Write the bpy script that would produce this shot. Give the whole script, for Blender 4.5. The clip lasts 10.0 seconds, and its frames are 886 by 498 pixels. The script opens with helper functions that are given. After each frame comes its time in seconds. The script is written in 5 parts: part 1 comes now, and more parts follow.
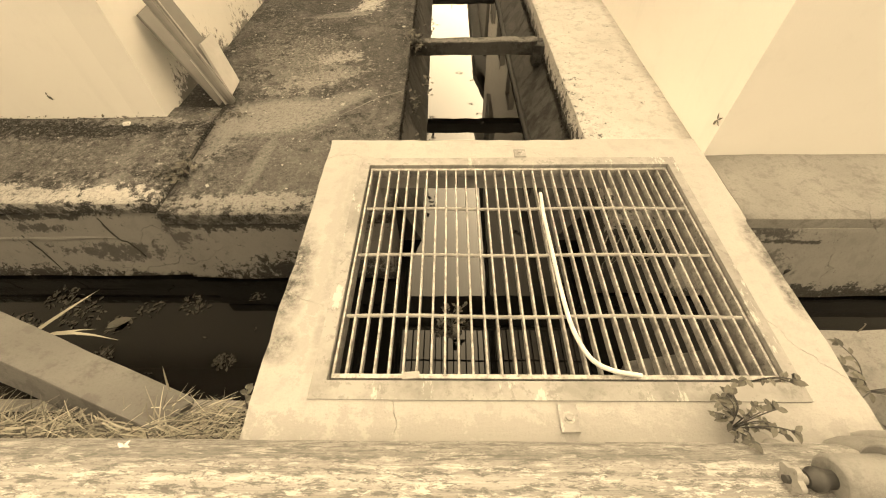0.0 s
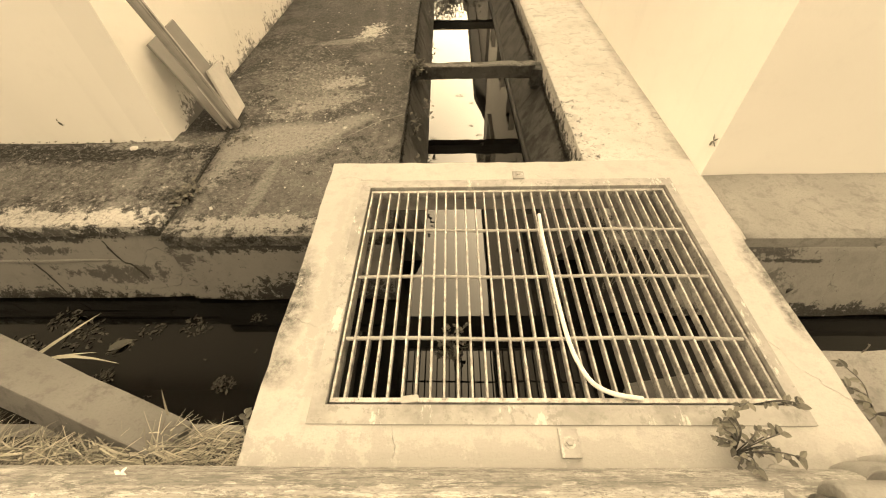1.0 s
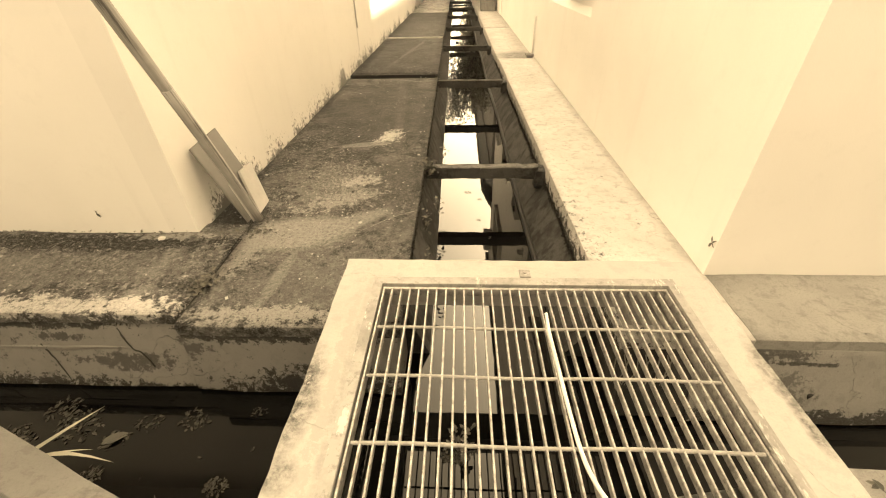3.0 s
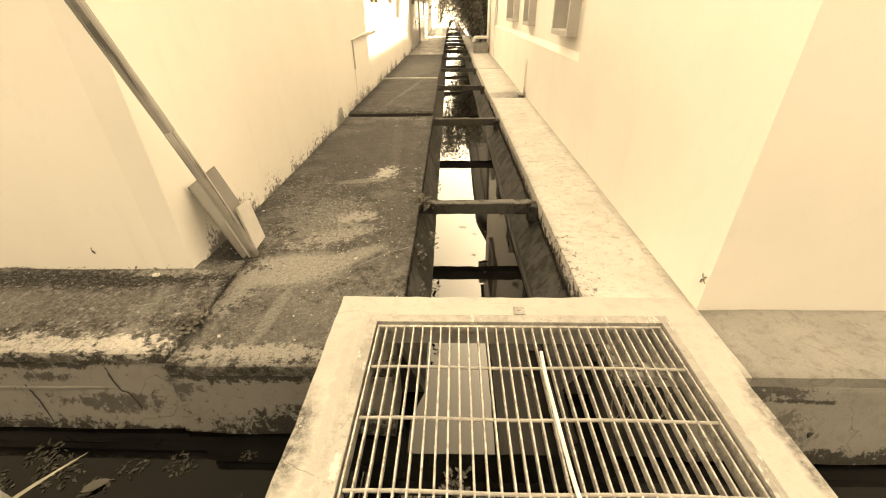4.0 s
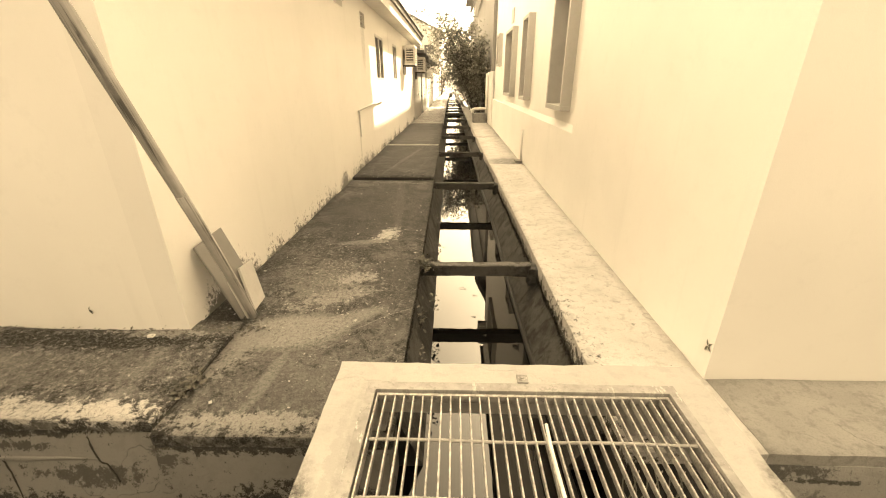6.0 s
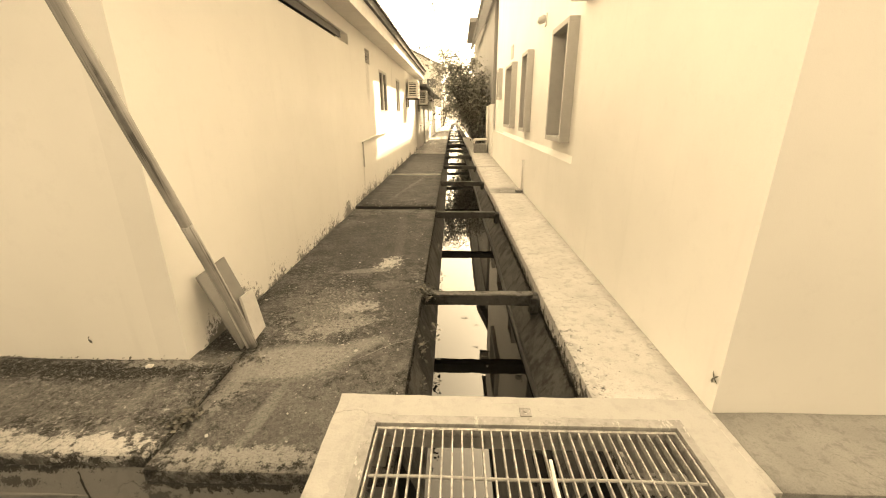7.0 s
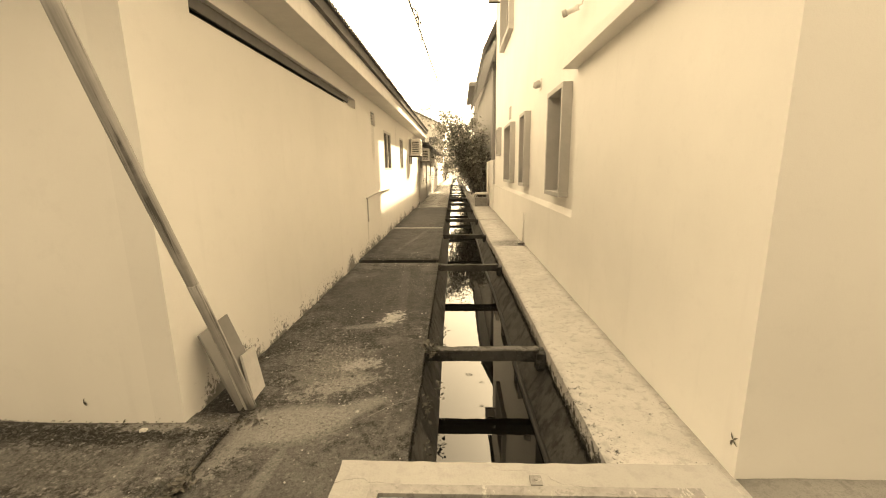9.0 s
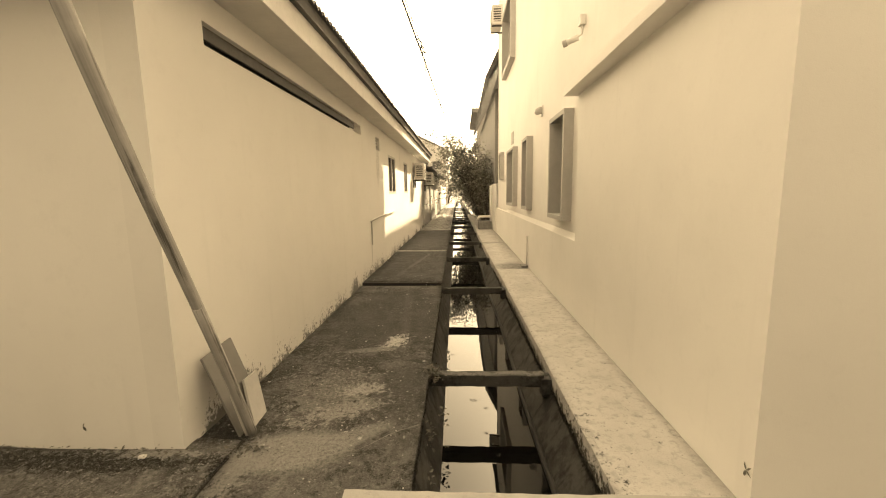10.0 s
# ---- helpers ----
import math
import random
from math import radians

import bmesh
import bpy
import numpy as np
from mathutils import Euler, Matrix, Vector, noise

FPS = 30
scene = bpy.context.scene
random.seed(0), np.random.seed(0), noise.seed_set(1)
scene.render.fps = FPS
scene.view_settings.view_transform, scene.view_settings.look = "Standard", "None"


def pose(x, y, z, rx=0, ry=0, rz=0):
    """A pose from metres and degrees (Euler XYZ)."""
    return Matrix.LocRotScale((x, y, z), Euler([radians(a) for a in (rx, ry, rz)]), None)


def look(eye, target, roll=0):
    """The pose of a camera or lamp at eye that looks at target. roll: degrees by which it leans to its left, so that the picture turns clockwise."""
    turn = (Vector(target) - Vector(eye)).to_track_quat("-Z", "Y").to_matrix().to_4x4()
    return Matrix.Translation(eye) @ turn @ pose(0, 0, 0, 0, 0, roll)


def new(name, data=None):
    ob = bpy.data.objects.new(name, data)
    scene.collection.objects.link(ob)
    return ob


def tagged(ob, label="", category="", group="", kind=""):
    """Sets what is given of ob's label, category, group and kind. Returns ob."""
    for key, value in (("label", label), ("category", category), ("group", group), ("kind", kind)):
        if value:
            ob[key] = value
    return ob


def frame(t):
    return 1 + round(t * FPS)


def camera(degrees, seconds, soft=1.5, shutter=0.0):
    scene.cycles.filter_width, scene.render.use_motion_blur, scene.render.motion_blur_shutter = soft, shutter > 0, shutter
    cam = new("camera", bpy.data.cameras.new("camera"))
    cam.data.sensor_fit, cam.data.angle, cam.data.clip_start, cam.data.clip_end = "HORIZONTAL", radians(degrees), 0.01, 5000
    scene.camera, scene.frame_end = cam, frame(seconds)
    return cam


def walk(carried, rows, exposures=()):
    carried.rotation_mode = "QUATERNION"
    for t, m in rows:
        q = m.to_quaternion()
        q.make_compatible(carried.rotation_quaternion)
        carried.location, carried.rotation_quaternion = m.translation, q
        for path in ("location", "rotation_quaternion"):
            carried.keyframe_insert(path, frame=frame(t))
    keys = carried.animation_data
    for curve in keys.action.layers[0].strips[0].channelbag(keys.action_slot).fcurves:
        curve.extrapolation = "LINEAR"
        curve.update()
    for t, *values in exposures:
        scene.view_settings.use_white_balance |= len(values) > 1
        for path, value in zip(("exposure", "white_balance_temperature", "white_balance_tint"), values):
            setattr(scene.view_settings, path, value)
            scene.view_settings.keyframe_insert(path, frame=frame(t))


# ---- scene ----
cam = camera(96.4, 10.0, soft=1.1)
PATH = [
    (0, (0.029, 0.007, 1.397), (-0.005, 1.28, -0.145), -1.2),
    (0.5, (0.033, 0.012, 1.405), (-0.014, 1.313, -0.113), -1.6),
    (1, (0.042, 0.011, 1.414), (-0.006, 1.353, -0.069), -1.9),
    (1.5, (0.047, 0.01, 1.435), (-0.009, 1.427, 0.025), -2.3),
    (2, (0.042, 0.009, 1.459), (-0.02, 1.505, 0.133), -1.7),
    (2.5, (0.032, 0.011, 1.476), (-0.056, 1.572, 0.23), -1.5),
    (4, (0.038, 0.011, 1.528), (-0.022, 1.72, 0.49), -1.0),
    (4.5, (0.03, 0.01, 1.54), (-0.027, 1.75, 0.555), -0.7),
    (5, (0.027, 0.012, 1.548), (-0.024, 1.787, 0.629), -0.4),
    (5.5, (0.023, 0.012, 1.556), (-0.028, 1.824, 0.71), -0.3),
    (7, (0.024, 0.005, 1.575), (-0.04, 1.897, 0.931), -0.3),
    (7.5, (0.024, 0.002, 1.591), (-0.038, 1.914, 1.01), -0.4),
    (8, (0.022, -0.001, 1.6), (-0.044, 1.93, 1.085), -0.5),
    (8.5, (0.019, -0.002, 1.604), (-0.046, 1.947, 1.156), -0.7),
    (9, (0.019, -0.004, 1.607), (-0.058, 1.955, 1.213), -0.9),
    (9.5, (0.015, -0.013, 1.614), (-0.062, 1.957, 1.275), -0.8),
    (10, (0.012, -0.014, 1.614), (-0.08, 1.964, 1.333), -0.9),
]
walk(cam, [(t, look(eye, target, roll)) for t, eye, target, roll in PATH],
     exposures=[(0, 3.62), (2.5, 3.7), (5.0, 3.7), (7.0, 3.45), (8.0, 3.38), (9.0, 3.1), (10, 2.8)])

# ---- light: a bright hazy sky over a shaded lane, the sun low ahead and to one side, everything seen in a warm sepia tone ----
SUN_AZ, SUN_EL = radians(25), radians(40)
SEPIA = (1.0, 0.765, 0.455)
world = bpy.data.worlds.new("sky")
scene.world = world
world.use_nodes = True
wn, wl = world.node_tree.nodes, world.node_tree.links
wn.clear()
sky = wn.new("ShaderNodeTexSky")
sky.sky_type, sky.sun_disc, sky.sun_elevation, sky.sun_rotation = "NISHITA", False, SUN_EL, SUN_AZ
sky.air_density, sky.dust_density = 1.2, 2.5
bw = wn.new("ShaderNodeRGBToBW")
tone = wn.new("ShaderNodeMix")
tone.data_type, tone.blend_type = "RGBA", "MULTIPLY"
tone.inputs["Factor"].default_value = 1.0
tone.inputs["B"].default_value = (*SEPIA, 1)
bg = wn.new("ShaderNodeBackground")
bg.inputs["Strength"].default_value = 0.15
wout = wn.new("ShaderNodeOutputWorld")
wl.new(sky.outputs["Color"], bw.inputs["Color"])
wl.new(bw.outputs["Val"], tone.inputs["A"])
wl.new(tone.outputs["Result"], bg.inputs["Color"])
wl.new(bg.outputs["Background"], wout.inputs["Surface"])
sun_data = bpy.data.lights.new("sun", "SUN")
sun_data.energy, sun_data.angle, sun_data.color = 2.6, radians(0.6), SEPIA
sun = new("sun", sun_data)
toward_sun = Vector((math.sin(SUN_AZ) * math.cos(SUN_EL), math.cos(SUN_AZ) * math.cos(SUN_EL), math.sin(SUN_EL)))
sun.matrix_world = look((30, 60, 45), Vector((30, 60, 45)) - toward_sun)

# ---- materials ----


class Mat:
    """A small node builder for one procedural material."""

    def __init__(self, name, rough=0.8, metal=0.0, ior=1.45):
        self.m = bpy.data.materials.new(name)
        self.m.use_nodes = True
        self.n, self.l = self.m.node_tree.nodes, self.m.node_tree.links
        self.bsdf = self.n["Principled BSDF"]
        self.bsdf.inputs["Roughness"].default_value = rough
        self.bsdf.inputs["Metallic"].default_value = metal
        self.bsdf.inputs["IOR"].default_value = ior
        self.pos = self.n.new("ShaderNodeNewGeometry").outputs["Position"]
        self.heights = []

    def add(self, kind, **inputs):
        node = self.n.new(kind)
        for k, v in inputs.items():
            self.put(node.inputs[k.replace("_", " ")], v)
        return node

    def put(self, socket, v):
        if hasattr(v, "links"):
            self.l.new(v, socket)
        else:
            socket.default_value = v

    def math(self, op, a, b=0.0, clamp=False):
        node = self.n.new("ShaderNodeMath")
        node.operation, node.use_clamp = op, clamp
        self.put(node.inputs[0], a)
        self.put(node.inputs[1], b)
        return node.outputs[0]

    def scaled(self, s, shift=(0, 0, 0), turn=0.0):
        node = self.n.new("ShaderNodeMapping")
        self.l.new(self.pos, node.inputs["Vector"])
        node.inputs["Scale"].default_value = s
        node.inputs["Location"].default_value = shift
        node.inputs["Rotation"].default_value = (0, 0, turn)
        return node.outputs["Vector"]

    def noise(self, scale, detail=5.0, rough=0.6, vec=None, distort=0.0):
        node = self.add("ShaderNodeTexNoise", Scale=scale, Detail=detail, Roughness=rough, Distortion=distort)
        self.l.new(vec or self.pos, node.inputs["Vector"])
        return node.outputs["Fac"]

    def spots(self, scale, randomness=1.0, vec=None):
        node = self.add("ShaderNodeTexVoronoi", Scale=scale, Randomness=randomness)
        self.l.new(vec or self.pos, node.inputs["Vector"])
        return node.outputs["Distance"]

    def span(self, fac, a, b, lo=0.0, hi=1.0):
        node = self.n.new("ShaderNodeMapRange")
        node.clamp = True
        for k, v in zip(("Value", "From Min", "From Max", "To Min", "To Max"), (fac, a, b, lo, hi)):
            self.put(node.inputs[k], v)
        return node.outputs["Result"]

    def mix(self, fac, a, b):
        node = self.n.new("ShaderNodeMix")
        node.data_type = "RGBA"
        self.put(node.inputs["Factor"], fac)
        for key, v in (("A", a), ("B", b)):
            self.put(node.inputs[key], v if hasattr(v, "links") else grey(v))
        return node.outputs["Result"]

    def blot(self, at, size, turn=0.0, ragged=0.5, scale=6.0, whole=False):
        """A stain: 1 inside an ellipse on the ground with a ragged rim, 0 outside."""
        node = self.n.new("ShaderNodeVectorMath")
        node.operation = "SUBTRACT"
        self.l.new(self.pos, node.inputs[0])
        node.inputs[1].default_value = at
        rot = self.n.new("ShaderNodeMapping")
        rot.vector_type = "TEXTURE"
        self.l.new(node.outputs[0], rot.inputs["Vector"])
        rot.inputs["Rotation"].default_value = (0, 0, turn)
        rot.inputs["Scale"].default_value = size
        ln = self.n.new("ShaderNodeVectorMath")
        ln.operation = "LENGTH"
        self.l.new(rot.outputs["Vector"], ln.inputs[0])
        d = self.math("ADD", ln.outputs["Value"], self.math("MULTIPLY", self.math("SUBTRACT", self.noise(scale, 9, 0.75), 0.5), 2.6 * ragged))
        broken = self.math("MULTIPLY", self.span(self.noise(38.0, 6, 0.75), 0.36, 0.55, 0.35, 1.0), self.span(self.noise(11.0, 9, 0.8), 0.38, 0.56, 0.3, 1.0))
        if whole == "crisp":
            fray = self.math("MULTIPLY", self.math("SUBTRACT", self.noise(16.0, 12, 0.82), 0.5), 4.5)
            return self.span(self.math("ADD", self.span(d, 1.8, 0.1), fray), 0.46, 0.62, 0.0, 0.95)
        if whole == "dust":
            fray = self.math("MULTIPLY", self.math("SUBTRACT", self.noise(30.0, 10, 0.8), 0.5), 0.7)
            return self.span(self.math("ADD", self.span(d, 1.45, 0.55), fray), 0.25, 0.75, 0.0, 0.95)
        if whole:
            return self.math("MULTIPLY", self.span(d, 1.12, 0.72), self.span(self.noise(26.0, 7, 0.75), 0.3, 0.55, 0.6, 1.0))
        return self.math("MULTIPLY", self.span(d, 1.3, 0.55), broken)

    def cracks(self, scale, width, wander=0.35, shift=(0, 0, 0)):
        """Thin wandering lines: 1 on a crack, 0 off it."""
        v = self.scaled((1, 1, 1), shift)
        bend = self.n.new("ShaderNodeTexNoise")
        bend.inputs["Scale"].default_value, bend.inputs["Detail"].default_value = 3.0, 6.0
        self.l.new(v, bend.inputs["Vector"])
        add = self.n.new("ShaderNodeVectorMath")
        add.operation = "MULTIPLY_ADD"
        self.l.new(bend.outputs["Color"], add.inputs[0])
        add.inputs[1].default_value = (wander, wander, wander)
        self.l.new(v, add.inputs[2])
        cell = self.n.new("ShaderNodeTexVoronoi")
        cell.feature = "DISTANCE_TO_EDGE"
        cell.inputs["Scale"].default_value = scale
        self.l.new(add.outputs[0], cell.inputs["Vector"])
        line = self.span(cell.outputs["Distance"], width * scale, width * scale * 0.3)
        return self.math("MULTIPLY", line, self.span(self.noise(1.7, 3, 0.5, v), 0.45, 0.55))

    def bump(self, height, depth, strength=1.0):
        node = self.n.new("ShaderNodeBump")
        node.inputs["Strength"].default_value = strength
        node.inputs["Distance"].default_value = depth
        self.put(node.inputs["Height"], height)
        if self.heights:
            self.l.new(self.heights[-1], node.inputs["Normal"])
        self.heights.append(node.outputs["Normal"])
        self.l.new(node.outputs["Normal"], self.bsdf.inputs["Normal"])

    def done(self, colour, rough=None):
        self.put(self.bsdf.inputs["Base Color"], colour if hasattr(colour, "links") else grey(colour))
        if rough is not None:
            self.put(self.bsdf.inputs["Roughness"], rough)
        return self.m


def grey(v):
    """A near-neutral colour, a touch warm, from one value or a full colour."""
    if isinstance(v, tuple):
        return (*v[:3], 1)
    return (v, v * 0.975, v * 0.93, 1)


def mat_wall(name, base, foot_mold, marks=()):
    m = Mat(name, 0.85)
    c = m.mix(m.span(m.noise(0.7, 3), 0.35, 0.7), base, base * 0.93)
    c = m.mix(m.span(m.noise(7.0, 6, 0.7), 0.55, 0.8, 0, 0.35), c, base * 0.84)
    streaks = m.noise(1.0, 4, 0.6, m.scaled((5.0, 5.0, 0.35)))
    c = m.mix(m.span(streaks, 0.6, 0.85, 0, 0.3), c, base * 0.75)
    for at, size, value in marks:
        c = m.mix(m.math("MULTIPLY", m.blot(at, size, 0.0, 0.4, 3.0), 0.7), c, value)
    if foot_mold:
        # black mould in ragged spots, thick at the damp course and thinning out in a few patches
        z = m.n.new("ShaderNodeSeparateXYZ")
        m.l.new(m.pos, z.inputs[0])
        patch = m.span(m.noise(1.1, 3, 0.5, m.scaled((1, 1, 0.2), (7.3, 1.1, 0))), 0.36, 0.62)
        near = m.span(z.outputs["Z"], 0.5 * foot_mold + 0.02, 0.0)
        line = m.math("MULTIPLY", m.span(z.outputs["Z"], 0.03, 0.0), m.span(m.noise(2.0, 4), 0.42, 0.6, 0.0, 0.15))
        likely = m.math("ADD", m.math("MULTIPLY", m.math("MULTIPLY", near, near), m.math("MULTIPLY", patch, 0.42)), line)
        spot = m.noise(24.0, 10, 0.8, m.scaled((1, 1, 0.85)))
        c = m.mix(m.math("MULTIPLY", m.span(m.math("ADD", spot, likely), 0.64, 0.70, 0, 0.85), m.span(likely, 0.0, 0.06)), c, 0.09)
    m.bump(m.noise(9.0, 4), 0.006, 0.4)
    m.bump(m.noise(180.0, 3), 0.0015, 0.5)
    return m.done(c)


def mat_path(name, marks, dark=0.016, light=0.072):
    """Old path concrete, blackened by algae, with worn and dusty paler places."""
    m = Mat(name, 0.9)
    c = m.mix(m.span(m.noise(2.3, 8, 0.66), 0.42, 0.6), dark, light * 0.9)
    c = m.mix(m.span(m.noise(9.0, 9, 0.7), 0.52, 0.57, 0, 0.6), c, light * 1.2)
    c = m.mix(m.span(m.noise(3.4, 9, 0.72, m.scaled((1, 1, 1), (9, 3, 1))), 0.51, 0.55, 0, 0.85), c, dark * 0.45)
    grit = m.noise(110.0, 6, 0.8)
    coarse = m.noise(38.0, 10, 0.85, m.scaled((1, 1, 1), (4, 1, 6)))
    rough_here = m.span(m.noise(1.6, 5, 0.65, m.scaled((1, 1, 1), (5, 5, 2))), 0.4, 0.6, 0.3, 1.0)
    crust = m.math("MULTIPLY", m.span(m.noise(17.0, 9, 0.75, m.scaled((1, 1, 1), (2, 7, 1))), 0.55, 0.575), m.span(m.noise(1.9, 4, 0.6), 0.46, 0.54))
    c = m.mix(m.math("MULTIPLY", crust, 0.6), c, light * 2.0)
    for at, size, turn, ragged, value, amount, *whole in marks:
        c = m.mix(m.math("MULTIPLY", m.blot(at, size, turn, ragged, whole=whole[0] if whole else False), amount, True), c, m.mix(m.span(grit, 0.35, 0.65), value, value * 0.72))
    c = m.mix(m.math("MULTIPLY", m.span(coarse, 0.51, 0.56, 0.0, 0.75), rough_here), c, dark * 0.5)
    c = m.mix(m.math("MULTIPLY", m.span(coarse, 0.45, 0.41, 0.0, 0.6), rough_here), c, light * 2.4)
    c = m.mix(m.span(grit, 0.55, 0.62, 0.0, 0.45), c, light * 2.2)
    c = m.mix(m.span(m.noise(52.0, 8, 0.85, m.scaled((1, 1, 1), (1, 2, 9))), 0.55, 0.60, 0, 0.6), c, dark * 0.35)
    c = m.mix(m.span(m.noise(46.0, 3, 0.6), 0.66, 0.69, 0, 0.8), c, 0.3)
    crack = m.cracks(0.7, 0.0022, 0.4, (3, 1, 0))
    c = m.mix(m.math("MULTIPLY", crack, 0.8), c, light * 1.4)
    m.bump(m.noise(22.0, 7, 0.7), 0.014, 0.8)
    m.bump(coarse, 0.008, 0.8)
    m.bump(crust, 0.004, 0.7)
    m.bump(grit, 0.004, 0.9)
    return m.done(c)


def mat_concrete(name, base, stain, stained=0.5, rough=0.9, streaky=False, marks=(), speckle=0.6, cracked=0.0, calm=1.0):
    m = Mat(name, rough)
    c = m.mix(m.span(m.noise(2.2, 6, 0.6), 0.35, 0.7, 0, calm), base, base * 0.78)
    c = m.mix(m.span(m.noise(14.0, 9, 0.7), 0.52, 0.6, 0, 0.7 * calm * calm), c, base * 0.62)
    c = m.mix(m.span(m.noise(52.0, 6, 0.75), 0.58, 0.68, 0, speckle), c, stain)
    c = m.mix(m.span(m.noise(3.1, 9, 0.72, m.scaled((1, 1, 1), (3, 8, 5))), 0.66 - 0.2 * stained, 0.76 - 0.2 * stained, 0, 0.85), c, stain)
    if streaky:
        shell = m.span(m.noise(2.6, 3, 0.5, m.scaled((1, 1, 1.6), (1, 4, 2)), 1.2), 0.49, 0.505)
        c = m.mix(m.math("MULTIPLY", shell, 0.45), c, base * 0.45)
        c = m.mix(m.span(m.noise(3.0, 8, 0.68, m.scaled((2.4, 2.4, 0.6))), 0.5, 0.6, 0, 0.85), c, stain)
    for at, size, value, *whole in marks:
        c = m.mix(m.blot(at, size, 0.0, 0.5, whole=whole[0] if whole else False), c, value)
    if cracked:
        crack = m.cracks(1.1, cracked)
        c = m.mix(m.math("MULTIPLY", crack, 0.65), c, stain)
        m.bump(m.math("MULTIPLY", crack, -1.0), 0.006, 1.0)
    grit = m.noise(130.0, 4, 0.75)
    c = m.mix(m.span(grit, 0.5, 0.66, 0, 0.5 * speckle + 0.2), c, base * (1 - 0.55 * calm))
    m.bump(m.noise(18.0, 6, 0.7), 0.008, 0.5)
    m.bump(grit, 0.0025, 0.7)
    return m.done(c)


def mat_plain(name, base, rough=0.7, metal=0.0, vary=0.25, scale=12.0, relief=0.002, ior=1.45):
    m = Mat(name, rough, metal, ior)
    c = m.mix(m.span(m.noise(scale, 6, 0.65), 0.35, 0.7), base, tuple(v * (1 - vary) for v in base) if isinstance(base, tuple) else base * (1 - vary))
    c = m.mix(m.span(m.noise(scale * 7, 4, 0.7), 0.55, 0.75, 0, 0.5), c, tuple(v * (1 - 1.6 * vary) for v in base) if isinstance(base, tuple) else base * (1 - 1.6 * vary))
    if relief:
        m.bump(m.noise(scale * 5, 4), relief, 0.5)
    return m.done(c)


def mat_wood():
    """Wood with the grain along the object's own length."""
    m = Mat("weathered_wood", 0.8)
    m.pos = m.n.new("ShaderNodeTexCoord").outputs["Object"]
    grain = m.noise(1.0, 6, 0.7, m.scaled((70, 70, 1.3)))
    c = m.mix(m.span(grain, 0.36, 0.66), 0.36, 0.23)
    c = m.mix(m.span(m.noise(1.0, 5, 0.7, m.scaled((38, 38, 1.0), (5, 1, 2))), 0.54, 0.62, 0, 0.85), c, 0.06)
    c = m.mix(m.span(m.noise(5.0, 4), 0.45, 0.7, 0, 0.4), c, 0.5)
    m.bump(grain, 0.003, 0.8)
    return m.done(c)


def mat_galv():
    m = Mat("rusted_galvanised_steel", 0.5, 0.35)
    c = m.mix(m.span(m.noise(30.0, 7, 0.7), 0.42, 0.62), 0.46, 0.22)
    c = m.mix(m.span(m.noise(80.0, 4, 0.7), 0.58, 0.7, 0, 0.9), c, 0.13)
    m.bump(m.noise(220.0, 3), 0.0008, 0.6)
    return m.done(c, m.span(m.noise(40.0, 4), 0.3, 0.7, 0.35, 0.75))


def mat_painted_steel():
    """Old cream paint with dull worn places and a few runs of fresher paint."""
    m = Mat("flaking_painted_steel", 0.65)
    c = m.mix(m.span(m.noise(5.0, 8, 0.7), 0.42, 0.6), 0.33, 0.22)
    c = m.mix(m.span(m.noise(30.0, 7, 0.72), 0.54, 0.6, 0, 0.6), c, 0.17)
    c = m.mix(m.span(m.noise(9.0, 7, 0.72, m.scaled((2, 0.8, 1))), 0.59, 0.63, 0, 0.8), c, 0.5)
    c = m.mix(m.span(m.noise(55.0, 6, 0.75), 0.65, 0.7, 0, 0.85), c, 0.14)
    m.bump(m.noise(60.0, 5), 0.002, 0.5)
    return m.done(c)


def mat_pipe():
    """A bitumen-grey main whose pale coating has worn off in long streaks."""
    m = Mat("weathered_pipe", 0.75)
    band = m.noise(1.0, 6, 0.7, m.scaled((0.35, 26.0, 26.0)))
    c = m.mix(m.span(band, 0.4, 0.6), 0.36, 0.2)
    streak = m.noise(1.0, 12, 0.8, m.scaled((13.0, 60.0, 60.0)))
    c = m.mix(m.span(streak, 0.515, 0.545, 0, 0.85), c, 0.1)
    c = m.mix(m.span(m.noise(1.0, 12, 0.82, m.scaled((12.0, 50.0, 50.0), (3, 1, 2))), 0.525, 0.555, 0, 0.8), c, 0.52)
    c = m.mix(m.span(m.noise(1.0, 10, 0.85, m.scaled((45.0, 110.0, 110.0), (1, 6, 2))), 0.54, 0.58, 0, 0.8), c, 0.09)
    c = m.mix(m.math("MULTIPLY", m.blot((-0.2, 0.25, 0.38), (4.0, 0.07, 0.09), 0.0, 0.4, 9.0), 0.7), c, 0.13)
    c = m.mix(m.span(m.noise(1.0, 9, 0.8, m.scaled((0.5, 130.0, 130.0), (2, 2, 2))), 0.57, 0.62, 0, 0.7), c, 0.07)
    m.bump(band, 0.004, 0.5)
    m.bump(streak, 0.002, 0.6)
    return m.done(c)


def mat_water():
    m = Mat("foul_still_water", 0.02, 0.0, 1.33)
    c = m.mix(m.span(m.noise(3.0, 6), 0.4, 0.7), 0.003, 0.007)
    scum = m.math("MULTIPLY", m.span(m.noise(9.0, 9, 0.8), 0.62, 0.68), m.span(m.noise(1.7, 3), 0.5, 0.62))
    c = m.mix(m.math("MULTIPLY", scum, 0.6), c, 0.05)
    m.bump(m.noise(3.0, 2), 0.002, 0.25)
    return m.done(c, m.span(scum, 0, 1, 0.015, 0.6))


